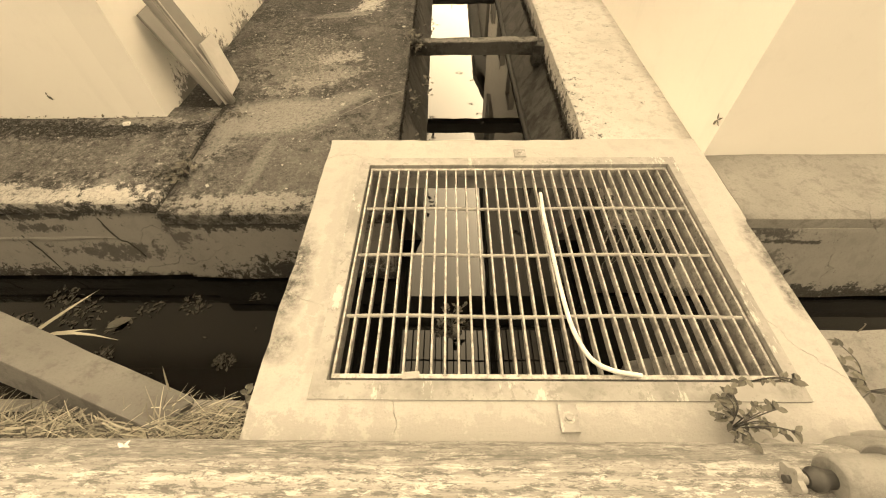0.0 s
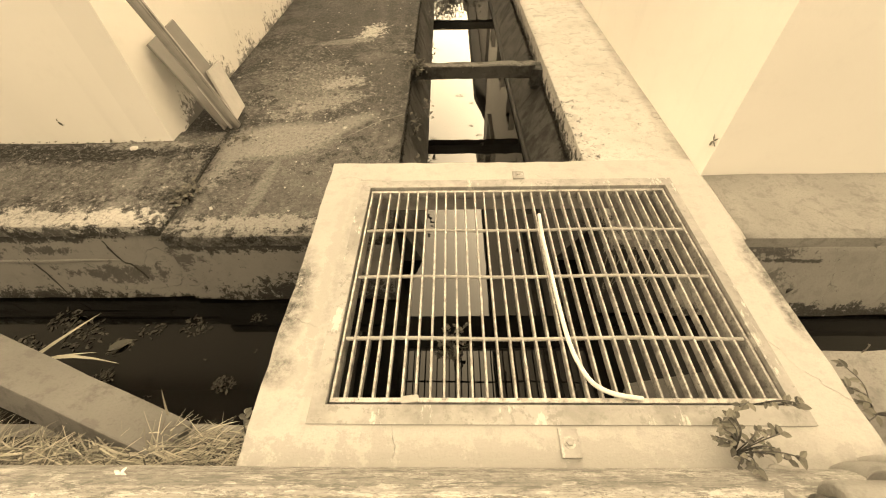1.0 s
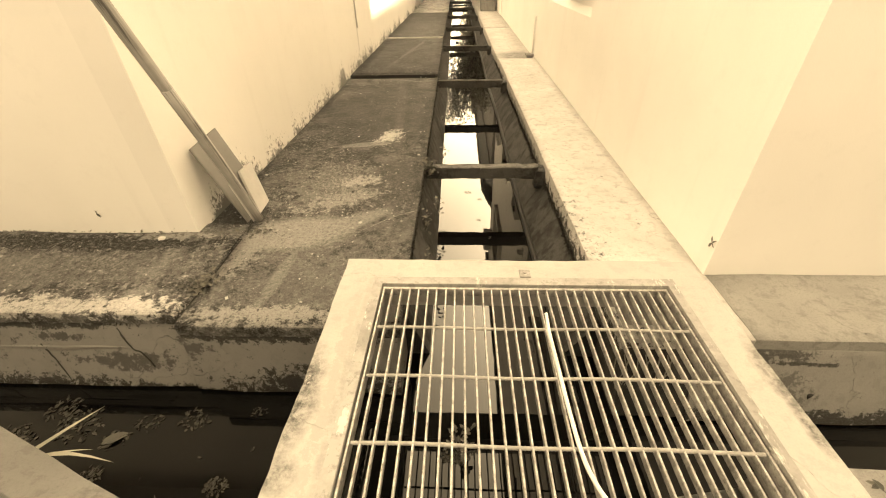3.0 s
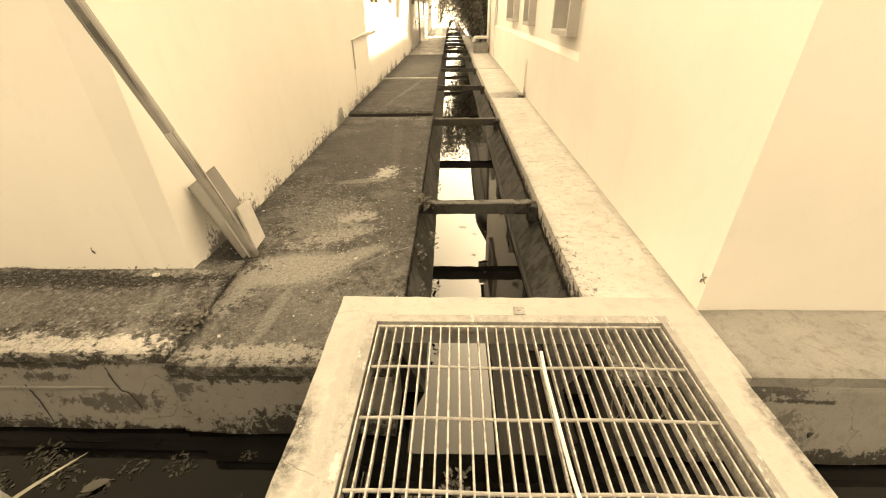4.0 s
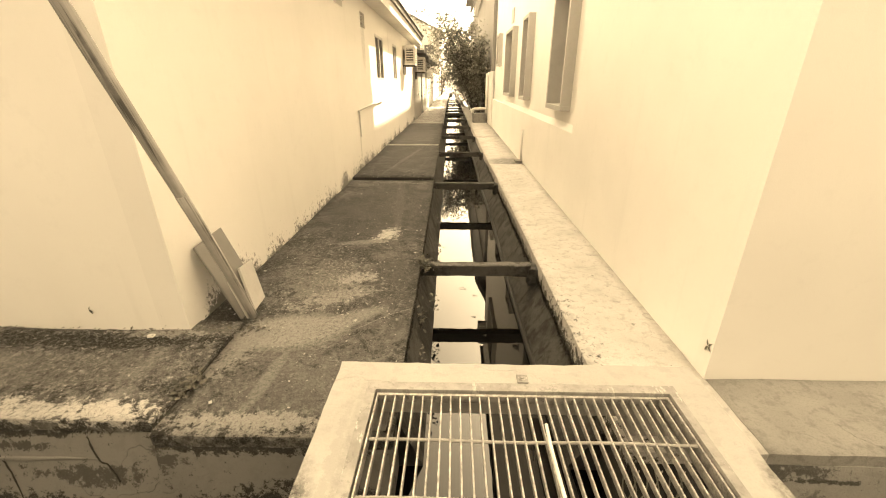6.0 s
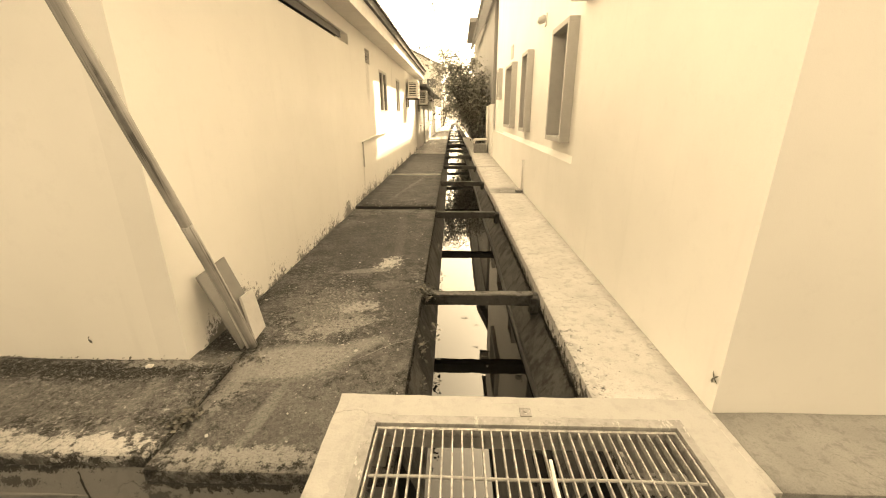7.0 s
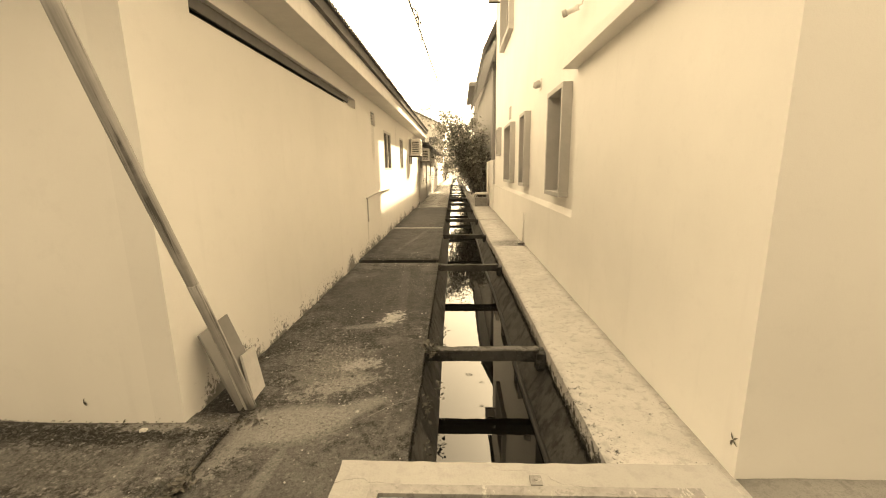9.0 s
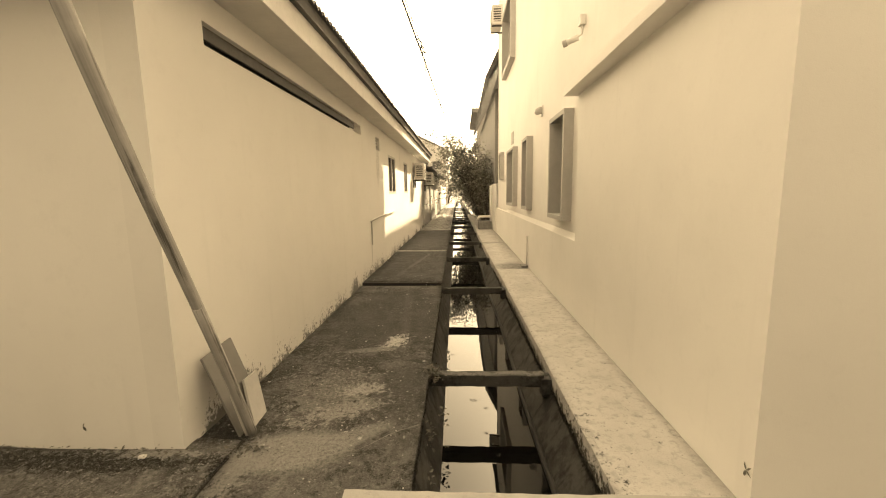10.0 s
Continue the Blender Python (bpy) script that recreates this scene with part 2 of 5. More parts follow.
def mat_leaf(name, a, b, rough=0.6):
    m = Mat(name, rough)
    info = m.n.new("ShaderNodeNewGeometry").outputs["Random Per Island"]
    c = m.mix(info, a, b)
    return m.done(c)


M_HOUSE_L = mat_wall("mouldy_white_render", 0.80, 1.0, [((-1.81, 8.6, 2.25), (0.3, 0.16, 0.45), 0.4), ((-1.81, 11.8, 2.5), (0.3, 0.06, 0.3), 0.45), ((-1.81, 7.75, 0.6), (0.3, 0.05, 0.5), 0.4)])
M_HOUSE_R = mat_wall("clean_cream_render", 0.82, 0)
M_HOUSE_END = mat_wall("end_wall_render", 0.83, 0.05)
M_HOUSE_FAR = mat_wall("far_render", 0.55, 0.5)
M_HOUSE_BACK = mat_wall("grey_render", 0.26, 0.3)
M_SHUTTER = mat_plain("dim_shutter", 0.11, 0.35, 0, 0.15, 3.0, 0)
M_DARKFRAME = mat_plain("dark_window_frame", 0.14, 0.6)
M_SOFFIT = mat_plain("soffit_paint", 0.72, 0.8, 0, 0.12, 3.0)
M_FASCIA = mat_plain("fascia_paint", 0.72, 0.7, 0, 0.15, 4.0)
M_ROOF = mat_plain("roof_sheet", 0.11, 0.7, 0.0, 0.4, 6.0)
M_SURROUND = mat_plain("window_surround_paint", 0.46, 0.75, 0, 0.1, 5.0)
M_FRAME = mat_plain("window_frame_paint", 0.55, 0.5, 0, 0.1, 8.0)
M_GLASS = mat_plain("dark_glass", 0.05, 0.08, 0, 0.2, 2.0, 0)
M_SLOT = mat_plain("dark_louvre", 0.05, 0.8)
M_BEAM = mat_concrete("algae_beam", 0.07, 0.007, 0.75, marks=[((0.3, 3.45, -0.035), (0.7, 0.04, 0.012), 0.14, "crisp")])
M_COVER = mat_concrete("cover_concrete", 0.41, 0.25, 0.06, speckle=0.1, cracked=0.0012, calm=0.6, marks=[((-0.53, 0.82, 0.27), (0.075, 0.2, 0.25), 0.05), ((-0.5, 0.55, 0.27), (0.06, 0.06, 0.2), 0.12), ((1.16, 0.95, 0.27), (0.04, 0.14, 0.2), 0.07), ((1.16, 0.75, 0.27), (0.03, 0.12, 0.2), 0.08), ((0.3, 0.30, 0.27), (0.9, 0.05, 0.1), 0.32, "crisp"), ((-0.42, 0.95, 0.27), (0.02, 0.5, 0.1), 0.33, "crisp"), ((-0.38, 0.9, 0.27), (0.02, 0.5, 0.1), 0.28), ((0.75, 0.33, 0.27), (0.3, 0.05, 0.1), 0.32)])
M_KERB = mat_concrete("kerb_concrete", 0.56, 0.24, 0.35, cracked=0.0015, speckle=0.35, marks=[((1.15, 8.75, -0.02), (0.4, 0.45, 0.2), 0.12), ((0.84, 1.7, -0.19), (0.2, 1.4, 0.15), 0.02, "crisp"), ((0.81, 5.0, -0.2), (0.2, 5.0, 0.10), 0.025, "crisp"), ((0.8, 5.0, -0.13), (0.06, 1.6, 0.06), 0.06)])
M_APRON_R = mat_concrete("apron_right", 0.36, 0.17, 0.45, cracked=0.001)
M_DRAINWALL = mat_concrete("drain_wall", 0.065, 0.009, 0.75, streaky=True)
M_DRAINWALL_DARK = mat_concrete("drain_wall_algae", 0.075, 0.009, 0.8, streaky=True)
M_CROSSWALL = mat_concrete("cross_drain_wall", 0.2, 0.07, 0.12, speckle=0.12, calm=0.6, cracked=0.002, marks=[
    ((-1.0, 1.39, -0.085), (0.6, 0.1, 0.035), 0.015, "crisp"), ((-2.3, 1.46, -0.085), (0.6, 0.1, 0.025), 0.018, "crisp"),
    ((-0.75, 1.33, -0.42), (0.52, 0.15, 0.11), 0.008, "crisp"), ((-2.7, 1.37, -0.43), (0.8, 0.2, 0.05), 0.012, "crisp"),
    ((-1.85, 1.4, -0.30), (0.3, 0.2, 0.05), 0.06, "crisp"), ((-2.2, 1.44, -0.16), (0.16, 0.2, 0.025), 0.05, "crisp"),
    ((-1.42, 1.4, -0.17), (0.1, 0.2, 0.06), 0.07, "crisp"), ((-2.0, 1.33, -0.47), (3.0, 0.1, 0.035), 0.008, "crisp"), ((-3.1, 1.44, -0.2), (0.5, 0.2, 0.08), 0.05, "crisp")])
M_CROSSWALL_PALE = mat_concrete("cross_drain_wall_pale", 0.26, 0.08, 0.3, calm=0.7, speckle=0.3, cracked=0.001, marks=[((1.7, 1.31, -0.14), (0.17, 0.1, 0.012), 0.03, "crisp"), ((1.5, 1.33, -0.09), (0.3, 0.1, 0.05), 0.06, "crisp"), ((2.0, 1.2, -0.44), (1.2, 0.15, 0.05), 0.02, "crisp"), ((1.62, 1.26, -0.3), (0.15, 0.1, 0.1), 0.11, "crisp")])
M_BANK = mat_concrete("bank_concrete", 0.26, 0.1, 0.5)
M_MUD = mat_plain("drain_mud", 0.03, 0.9)
# nearly black, so that the unseen rear block returns little light
M_REAR_BLOCK = mat_plain("rear_block_dark", 0.04, 0.9)
M_GROUND = mat_plain("ground_concrete", 0.17, 0.95, 0, 0.4, 1.5, 0.01)
M_WOOD = mat_wood()
M_BOARD = mat_plain("grey_board", 0.2, 0.75, 0, 0.12, 7.0)
M_BOARD_PALE = mat_plain("pale_board", 0.46, 0.75, 0, 0.15, 9.0)
M_POST = mat_concrete("beam_concrete", 0.15, 0.09, 0.25, speckle=0.1)
M_GALV = mat_galv()
M_STEEL = mat_painted_steel()
M_REBAR = mat_plain("ribbed_bar", 0.36, 0.75, 0.1, 0.4, 40.0)
M_PIPE = mat_pipe()
M_FITTING = mat_concrete("fitting_grey", 0.26, 0.1, 0.3, 0.6, speckle=0.2)
M_WATER = mat_water()
M_HOSE = mat_plain("dirty_white_hose", 0.74, 0.55, 0, 0.2, 30.0)
M_PVC = mat_plain("white_plastic", 0.75, 0.45, 0, 0.1, 10.0)
M_BLACKPIPE = mat_plain("black_hose", 0.02, 0.8)
M_AC = mat_plain("casing_paint", 0.7, 0.5, 0, 0.12, 6.0)
M_DARK = mat_plain("dark_metal", 0.06, 0.6)
M_LEAF = mat_leaf("dusty_leaf", (0.05, 0.049, 0.042), (0.15, 0.143, 0.12))
M_TREE = mat_leaf("tree_leaf", (0.08, 0.08, 0.066), (0.34, 0.33, 0.28))
M_STRAW = mat_leaf("dry_straw", (0.04, 0.038, 0.032), (0.42, 0.4, 0.33))
M_REED = mat_leaf("dry_reed", (0.16, 0.152, 0.125), (0.26, 0.247, 0.2))
M_MOSS = mat_leaf("moss", (0.04, 0.04, 0.035), (0.14, 0.13, 0.11))
M_CRUST = mat_leaf("black_mould", (0.006, 0.006, 0.005), (0.035, 0.033, 0.028), 0.95)
M_BARK = mat_plain("bark", 0.1, 0.9, 0, 0.4, 20.0)
M_SCUM = mat_leaf("drain_scum", (0.008, 0.008, 0.007), (0.07, 0.066, 0.055), 0.9)
M_TERRACOTTA = mat_plain("tile_roof", 0.2, 0.8, 0, 0.3, 4.0)
M_FLAKE = mat_plain("old_flake", 0.26, 0.9)
M_PATH = mat_path("lane_path", [
    ((-0.9, 5.2, 0), (0.8, 1.3, 1), 0.0, 0.5, 0.03, 0.75, "dust"),
    ((-0.85, 1.75, 0), (0.8, 0.5, 1), 0.1, 0.5, 0.163, 0.6, "crisp"),
    ((-0.98, 2.95, 0), (0.45, 0.40, 1), 0.2, 0.9, 0.213, 0.7, "crisp"),
    ((-0.52, 3.05, 0), (0.24, 0.45, 1), 0.0, 0.5, 0.056, 0.7, "dust"),
    ((-1.10, 2.26, 0), (0.40, 0.20, 1), 0.2, 0.14, 0.312, 0.9, "dust"),
    ((-0.80, 2.36, 0), (0.36, 0.09, 1), 0.62, 0.14, 0.275, 0.8, "dust"),
    ((-0.72, 4.12, 0), (0.11, 0.22, 1), -0.35, 0.7, 0.525, 1.0, "crisp"),
    ((-0.93, 3.9, 0), (0.26, 0.06, 1), 0.2, 0.3, 0.225, 0.8, "dust"),
    ((-1.04, 1.78, 0), (0.04, 0.26, 1), -0.08, 0.2, 0.25, 0.6, "dust"),
    ((-0.82, 3.05, 0), (0.17, 0.10, 1), 0.3, 1.0, 0.425, 0.85, "crisp"),
    ((-0.90, 2.74, 0), (0.3, 0.12, 1), 0.5, 0.9, 0.35, 0.7, "crisp"),
    ((-0.85, 1.41, 0.03), (0.75, 0.045, 0.05), 0.0, 0.4, 0.3, 1.0, "crisp"),
    ((-0.98, 1.48, 0), (0.5, 0.06, 1), 0.0, 0.8, 0.35, 0.9, "crisp"),
    ((-0.75, 5.4, 0), (0.06, 1.1, 1), 0.1, 0.5, 0.1, 0.35, "dust"),
    ((-1.35, 2.0, 0), (0.1, 0.32, 1), -0.3, 0.6, 0.25, 0.9, "crisp"),
    ((-1.55, 2.38, 0), (0.14, 0.19, 1), 0.3, 0.4, 0.019, 1.1, "crisp"),
], 0.024, 0.112)
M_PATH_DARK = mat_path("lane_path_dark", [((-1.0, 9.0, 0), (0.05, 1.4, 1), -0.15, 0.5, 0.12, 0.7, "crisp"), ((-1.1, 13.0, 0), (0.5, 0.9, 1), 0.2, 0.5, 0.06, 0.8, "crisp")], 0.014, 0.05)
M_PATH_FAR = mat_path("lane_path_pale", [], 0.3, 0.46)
M_APRON = mat_path("apron_left", [
    ((-2.7, 1.78, 0), (1.5, 0.15, 1), 0.05, 0.7, 0.17, 0.8, "crisp"),
    ((-2.3, 2.12, 0), (1.3, 0.10, 1), 0.02, 0.5, 0.012, 1.1, "crisp"),
    ((-2.3, 1.495, 0.03), (0.9, 0.085, 0.055), 0.02, 0.25, 0.62, 1.15, "crisp"),
    ((-1.75, 1.50, 0.03), (0.29, 0.095, 0.055), 0.0, 0.25, 0.62, 1.15, "crisp"),
    ((-3.4, 1.51, 0.03), (0.9, 0.1, 0.055), 0.0, 0.3, 0.6, 1.1, "crisp"),
    ((-1.95, 2.2, 0), (0.32, 0.04, 1), 0.0, 0.4, 0.4, 0.9, "crisp"),
], 0.038, 0.18)

# ---- geometry helpers ----


def bm_box(bm, lo, hi, m=None):
    vs = [bm.verts.new((x, y, z)) for z in (lo[2], hi[2]) for y in (lo[1], hi[1]) for x in (lo[0], hi[0])]
    if m:
        for v in vs:
            v.co = m @ v.co
    for q in ((0, 2, 3, 1), (4, 5, 7, 6), (0, 1, 5, 4), (2, 6, 7, 3), (0, 4, 6, 2), (1, 3, 7, 5)):
        bm.faces.new([vs[i] for i in q])
    return vs


def box(lo, hi, bevel=0.0, m=None, seg=2):
    bm = bmesh.new()
    bm_box(bm, lo, hi, m)
    if bevel:
        bmesh.ops.bevel(bm, geom=bm.edges[:], offset=bevel, segments=seg, profile=0.6, affect="EDGES")
    return bm


def tube(points, radius, sides=12, closed_ends=True, bm=None, taper=None):
    """A round bar along a line of points."""
    bm = bm or bmesh.new()
    pts = [Vector(p) for p in points]
    rings, up = [], Vector((0.31, 0.17, 0.93))
    for i, p in enumerate(pts):
        d = (pts[min(i + 1, len(pts) - 1)] - pts[max(i - 1, 0)]).normalized()
        a = d.cross(up)
        if a.length < 0.05:
            a = d.cross(Vector((1, 0, 0)))
        a.normalize()
        b = d.cross(a)
        r = radius * (taper[i] if taper else 1)
        rings.append([bm.verts.new(p + r * (math.cos(2 * math.pi * k / sides) * a + math.sin(2 * math.pi * k / sides) * b)) for k in range(sides)])
    for r0, r1 in zip(rings, rings[1:]):
        for k in range(sides):
            f = bm.faces.new((r0[k], r0[(k + 1) % sides], r1[(k + 1) % sides], r1[k]))
            f.smooth = True
    if closed_ends:
        bm.faces.new(rings[0])
        bm.faces.new(rings[-1][::-1])
    return bm


def curve(ctrl, steps=8):
    """A smooth line through the given points."""
    p = [Vector(c) for c in ctrl]
    p = [2 * p[0] - p[1]] + p + [2 * p[-1] - p[-2]]
    out = []
    for i in range(1, len(p) - 2):
        for s in range(steps):
            t = s / steps
            out.append(0.5 * (2 * p[i] + (p[i + 1] - p[i - 1]) * t + (2 * p[i - 1] - 5 * p[i] + 4 * p[i + 1] - p[i + 2]) * t * t + (3 * p[i] - p[i - 1] - 3 * p[i + 1] + p[i + 2]) * t ** 3))
    out.append(p[-2])
    return out


def roughen(bm, amount, scale, cuts=0, lengths=0.0):
    """Chipped, uneven faces: cut the long edges, then push the vertices by noise."""
    if lengths:
        for _ in range(5):
            long = [e for e in bm.edges if e.calc_length() > lengths]
            if not long:
                break
            bmesh.ops.subdivide_edges(bm, edges=long, cuts=1, use_grid_fill=True)
    for v in bm.verts:
        v.co += amount * noise.noise_vector(v.co * scale) + 0.4 * amount * noise.noise_vector(v.co * scale * 4.1)
    return bm


def mesh_of(name, bm, material):
    bmesh.ops.recalc_face_normals(bm, faces=bm.faces[:])
    me = bpy.data.meshes.new(name)
    bm.to_mesh(me)
    bm.free()
    me.materials.append(material)
    return me


def part(name, bm, material, parent, label=""):
    ob = new(name, mesh_of(name, bm, material))
    ob.parent = parent
    return tagged(ob, label)


def thing(name, bm, material, label, category, group="", kind=""):
    return tagged(new(name, mesh_of(name, bm, material)), label, category, group, kind)


def base(name, label, category, at=(0, 0, 0), group=""):
    ob = tagged(new(name), label, category, group)
    ob.location = at
    return ob


def structure(name, bm, material, label="", category=""):
    return tagged(new(name, mesh_of(name, bm, material)), label, category, "", "structure")


def holed_wall(flat, along, depth, zs, holes, axis="x"):
    """A wall with thickness and openings through it: flat is the outer face's coordinate, depth reaches to the inner face."""
    us = sorted({*along, *[h[0] for h in holes], *[h[1] for h in holes]})
    ws = sorted({*zs, *[h[2] for h in holes], *[h[3] for h in holes]})
    bm = bmesh.new()
    made = {}

    def vert(i, j, back):
        key = (i, j, back)
        if key not in made:
            d = flat + (depth if back else 0)
            made[key] = bm.verts.new((d, us[i], ws[j]) if axis == "x" else (us[i], d, ws[j]))
        return made[key]

    def solid(i, j):
        if not (0 <= i < len(us) - 1 and 0 <= j < len(ws) - 1):
            return False
        u, w = (us[i] + us[i + 1]) / 2, (ws[j] + ws[j + 1]) / 2
        return not any(h[0] < u < h[1] and h[2] < w < h[3] for h in holes)

    for i in range(len(us) - 1):
        for j in range(len(ws) - 1):
            if not solid(i, j):
                continue
            for back in (False, True):
                bm.faces.new((vert(i, j, back), vert(i + 1, j, back), vert(i + 1, j + 1, back), vert(i, j + 1, back)))
            for (di, dj), (a, b) in (((-1, 0), ((i, j), (i, j + 1))), ((1, 0), ((i + 1, j), (i + 1, j + 1))), ((0, -1), ((i, j), (i + 1, j))), ((0, 1), ((i, j + 1), (i + 1, j + 1)))):
                if not solid(i + di, j + dj):
                    bm.faces.new((vert(*a, False), vert(*b, False), vert(*b, True), vert(*a, True)))
    return bm


def leaf_into(bm, at, d, up, length, width, fold=0.25):
    """One pointed leaf blade with a folded midrib."""
    d, side = d.normalized(), d.cross(up)
    if side.length < 1e-3:
        side = d.cross(Vector((1, 0, 0)))
    side.normalize()
    n = side.cross(d)
    mid = [bm.verts.new(at + d * length * t - n * (fold * width * 0.35 + length * 0.14 * t * t)) for t in (0, 0.35, 0.7, 1.0)]
    for s in (1, -1):
        rim = [bm.verts.new(at + d * length * t + side * s * width * w + n * (fold * width * 0.3 - length * 0.14 * t * t)) for t, w in ((0.15, 0.3), (0.42, 0.5), (0.75, 0.32))]
        for f in ((mid[0], mid[1], rim[0]), (rim[0], mid[1], rim[1]), (mid[1], mid[2], rim[1]), (rim[1], mid[2], rim[2]), (mid[2], mid[3], rim[2])):
            bm.faces.new(f if s == 1 else f[::-1])


def blade_into(bm, root, d, length, width, droop, rng):
    """A grass or straw blade that bends over."""
    d = d.normalized()
    side = d.cross(Vector((0, 0, 1)))
    side = side.normalized() if side.length > 1e-3 else Vector((1, 0, 0))
    last = None
    for k in range(5):
        t = k / 4
        p = root + d * length * t + Vector((0, 0, -droop * length * t * t))
        w = width * (1 - t) ** 0.7 + 0.0006
        pair = (bm.verts.new(p + side * w / 2), bm.verts.new(p - side * w / 2))
        if last:
            bm.faces.new((last[0], last[1], pair[1], pair[0]))
        last = pair


# ---- the drains ----
SKEW = -0.011            # the lane's drain runs a hair off the house walls
WATER = -0.472
LEFT_WALL, RIGHT_WALL = -1.765, 1.455


def xl(y):
    return -0.265 + SKEW * y


def xr(y):
    return 0.865 + SKEW * y


FAR = 95.0
# one ground sheet to the horizon, open over the two drains
bm = bmesh.new()
for lo, hi in (((-600, -600), (600, 0.30)), ((-600, 1.75), (-0.75, FAR)), ((1.0, 1.95), (600, FAR)), ((-600, FAR), (600, 900))):
    z = -0.08
    vs = [bm.verts.new((x, y, z)) for x, y in ((lo[0], lo[1]), (hi[0], lo[1]), (hi[0], hi[1]), (lo[0], hi[1]))]
    bm.faces.new(vs)
structure("ground", bm, M_GROUND, "worn grey concrete ground around the lane", "ground")

bm = bmesh.new()
for q in (((-30, 0.3), (30, 0.3), (30, 1.6), (-30, 1.6)), ((-0.7, 1.6), (1.1, 1.6), (0.2, FAR), (-1.6, FAR))):
    bm.faces.new([bm.verts.new((x, y, WATER)) for x, y in q])
structure("water", bm, M_WATER, "black still drain water with floating scum", "water")
structure("drain_bed", box((-30, 0.2, -0.95), (30, 1.7, -0.9)), M_MUD, "dark silt at the bottom of the drain", "drain bed")


def strip(section, y0, y1, steps, edge):
    """A long strip of one cross-section along the lane."""
    bm = bmesh.new()
    rows = []
    for i in range(steps + 1):
        y = y0 + (y1 - y0) * (i / steps) ** 1.6
        rows.append([bm.verts.new((edge(y) + dx, y, z)) for dx, z in section])
    for a, b in zip(rows, rows[1:]):
        for k in range(len(section)):
            n = (k + 1) % len(section)
            bm.faces.new((a[k], a[n], b[n], b[k]))
    bm.faces.new(rows[0])
    bm.faces.new(rows[-1][::-1])
    return bm


def worn(bm, amount=0.006, scale=5.0):
    for v in bm.verts:
        v.co += amount * noise.noise_vector(v.co * scale)
    return bm


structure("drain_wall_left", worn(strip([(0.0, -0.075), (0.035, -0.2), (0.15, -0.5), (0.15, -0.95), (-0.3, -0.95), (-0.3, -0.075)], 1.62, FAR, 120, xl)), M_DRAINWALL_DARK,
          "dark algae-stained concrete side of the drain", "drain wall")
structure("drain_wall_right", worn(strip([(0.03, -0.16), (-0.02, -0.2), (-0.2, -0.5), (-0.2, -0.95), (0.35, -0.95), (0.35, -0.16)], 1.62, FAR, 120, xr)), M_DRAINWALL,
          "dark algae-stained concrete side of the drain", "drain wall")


def cross_wall(x0, x1, top_y, foot_y, top_z, back_y):
    bm = bmesh.new()
    n = max(2, int((x1 - x0) / 0.12))
    rows = []
    for i in range(n + 1):
        x = x0 + (x1 - x0) * i / n
        wob = 0.012 * noise.noise(Vector((x * 2.3, 0, 0)))
        pts = [(top_y + wob, top_z), (top_y + wob - 0.01, top_z - 0.02), ((top_y * 2 + foot_y) / 3 + wob, top_z * 0.66 - 0.16 + wob), (foot_y + wob, WATER + 0.02 + wob), (foot_y + 0.05, WATER - 0.03), (foot_y + 0.05, -0.95), (back_y, -0.95), (back_y, top_z)]
        rows.append([bm.verts.new((x, y, z)) for y, z in pts])
    for a, b in zip(rows, rows[1:]):
        for k in range(len(a)):
            m = (k + 1) % len(a)
            bm.faces.new((a[k], a[m], b[m], b[k]))
    bm.faces.new(rows[0])
    bm.faces.new(rows[-1][::-1])
    return bm


structure("cross_drain_wall_left", cross_wall(-14, -1.452, 1.47, 1.335, -0.075, 1.8), M_CROSSWALL, "cracked stained concrete face of the cross drain", "drain wall")
structure("cross_drain_wall_middle", cross_wall(-1.448, xl(1.6) + 0.0, 1.40, 1.32, -0.075, 1.66), M_CROSSWALL, "stained concrete face under the lane path", "drain wall")
# the darker wall colour here paints in the shade under the cover
structure("cross_drain_wall_pit", cross_wall(xr(1.6) + 0.0, 1.21, 1.35, 1.22, -0.07, 1.95), M_DRAINWALL, "stained concrete face inside the pit, coloured darker for its shade", "drain wall")
structure("cross_drain_wall_right", cross_wall(1.212, 14, 1.35, 1.20, -0.07, 1.95), M_CROSSWALL_PALE, "stained concrete face of the cross drain", "drain wall")


def bank(x0, x1, y_edge, top):
    bm = box((x0, -0.4, -0.95), (x1, y_edge, top))
    return bm


structure("bank_left", worn(roughen(bank(-6, -0.44, 0.46, 0.05), 0.012, 4, 0, 0.25)), M_BANK, "rough concrete lip of the near bank", "bank")
structure("bank_middle", bank(-0.44, 1.08, 0.40, 0.05), M_BANK, "rough concrete lip under the cover", "bank")
structure("bank_right", worn(roughen(bank(1.08, 6, 0.73, 0.05), 0.008, 4, 0, 0.25)), M_BANK, "pale concrete ledge of the near bank", "bank")

# ---- paths beside the drain ----


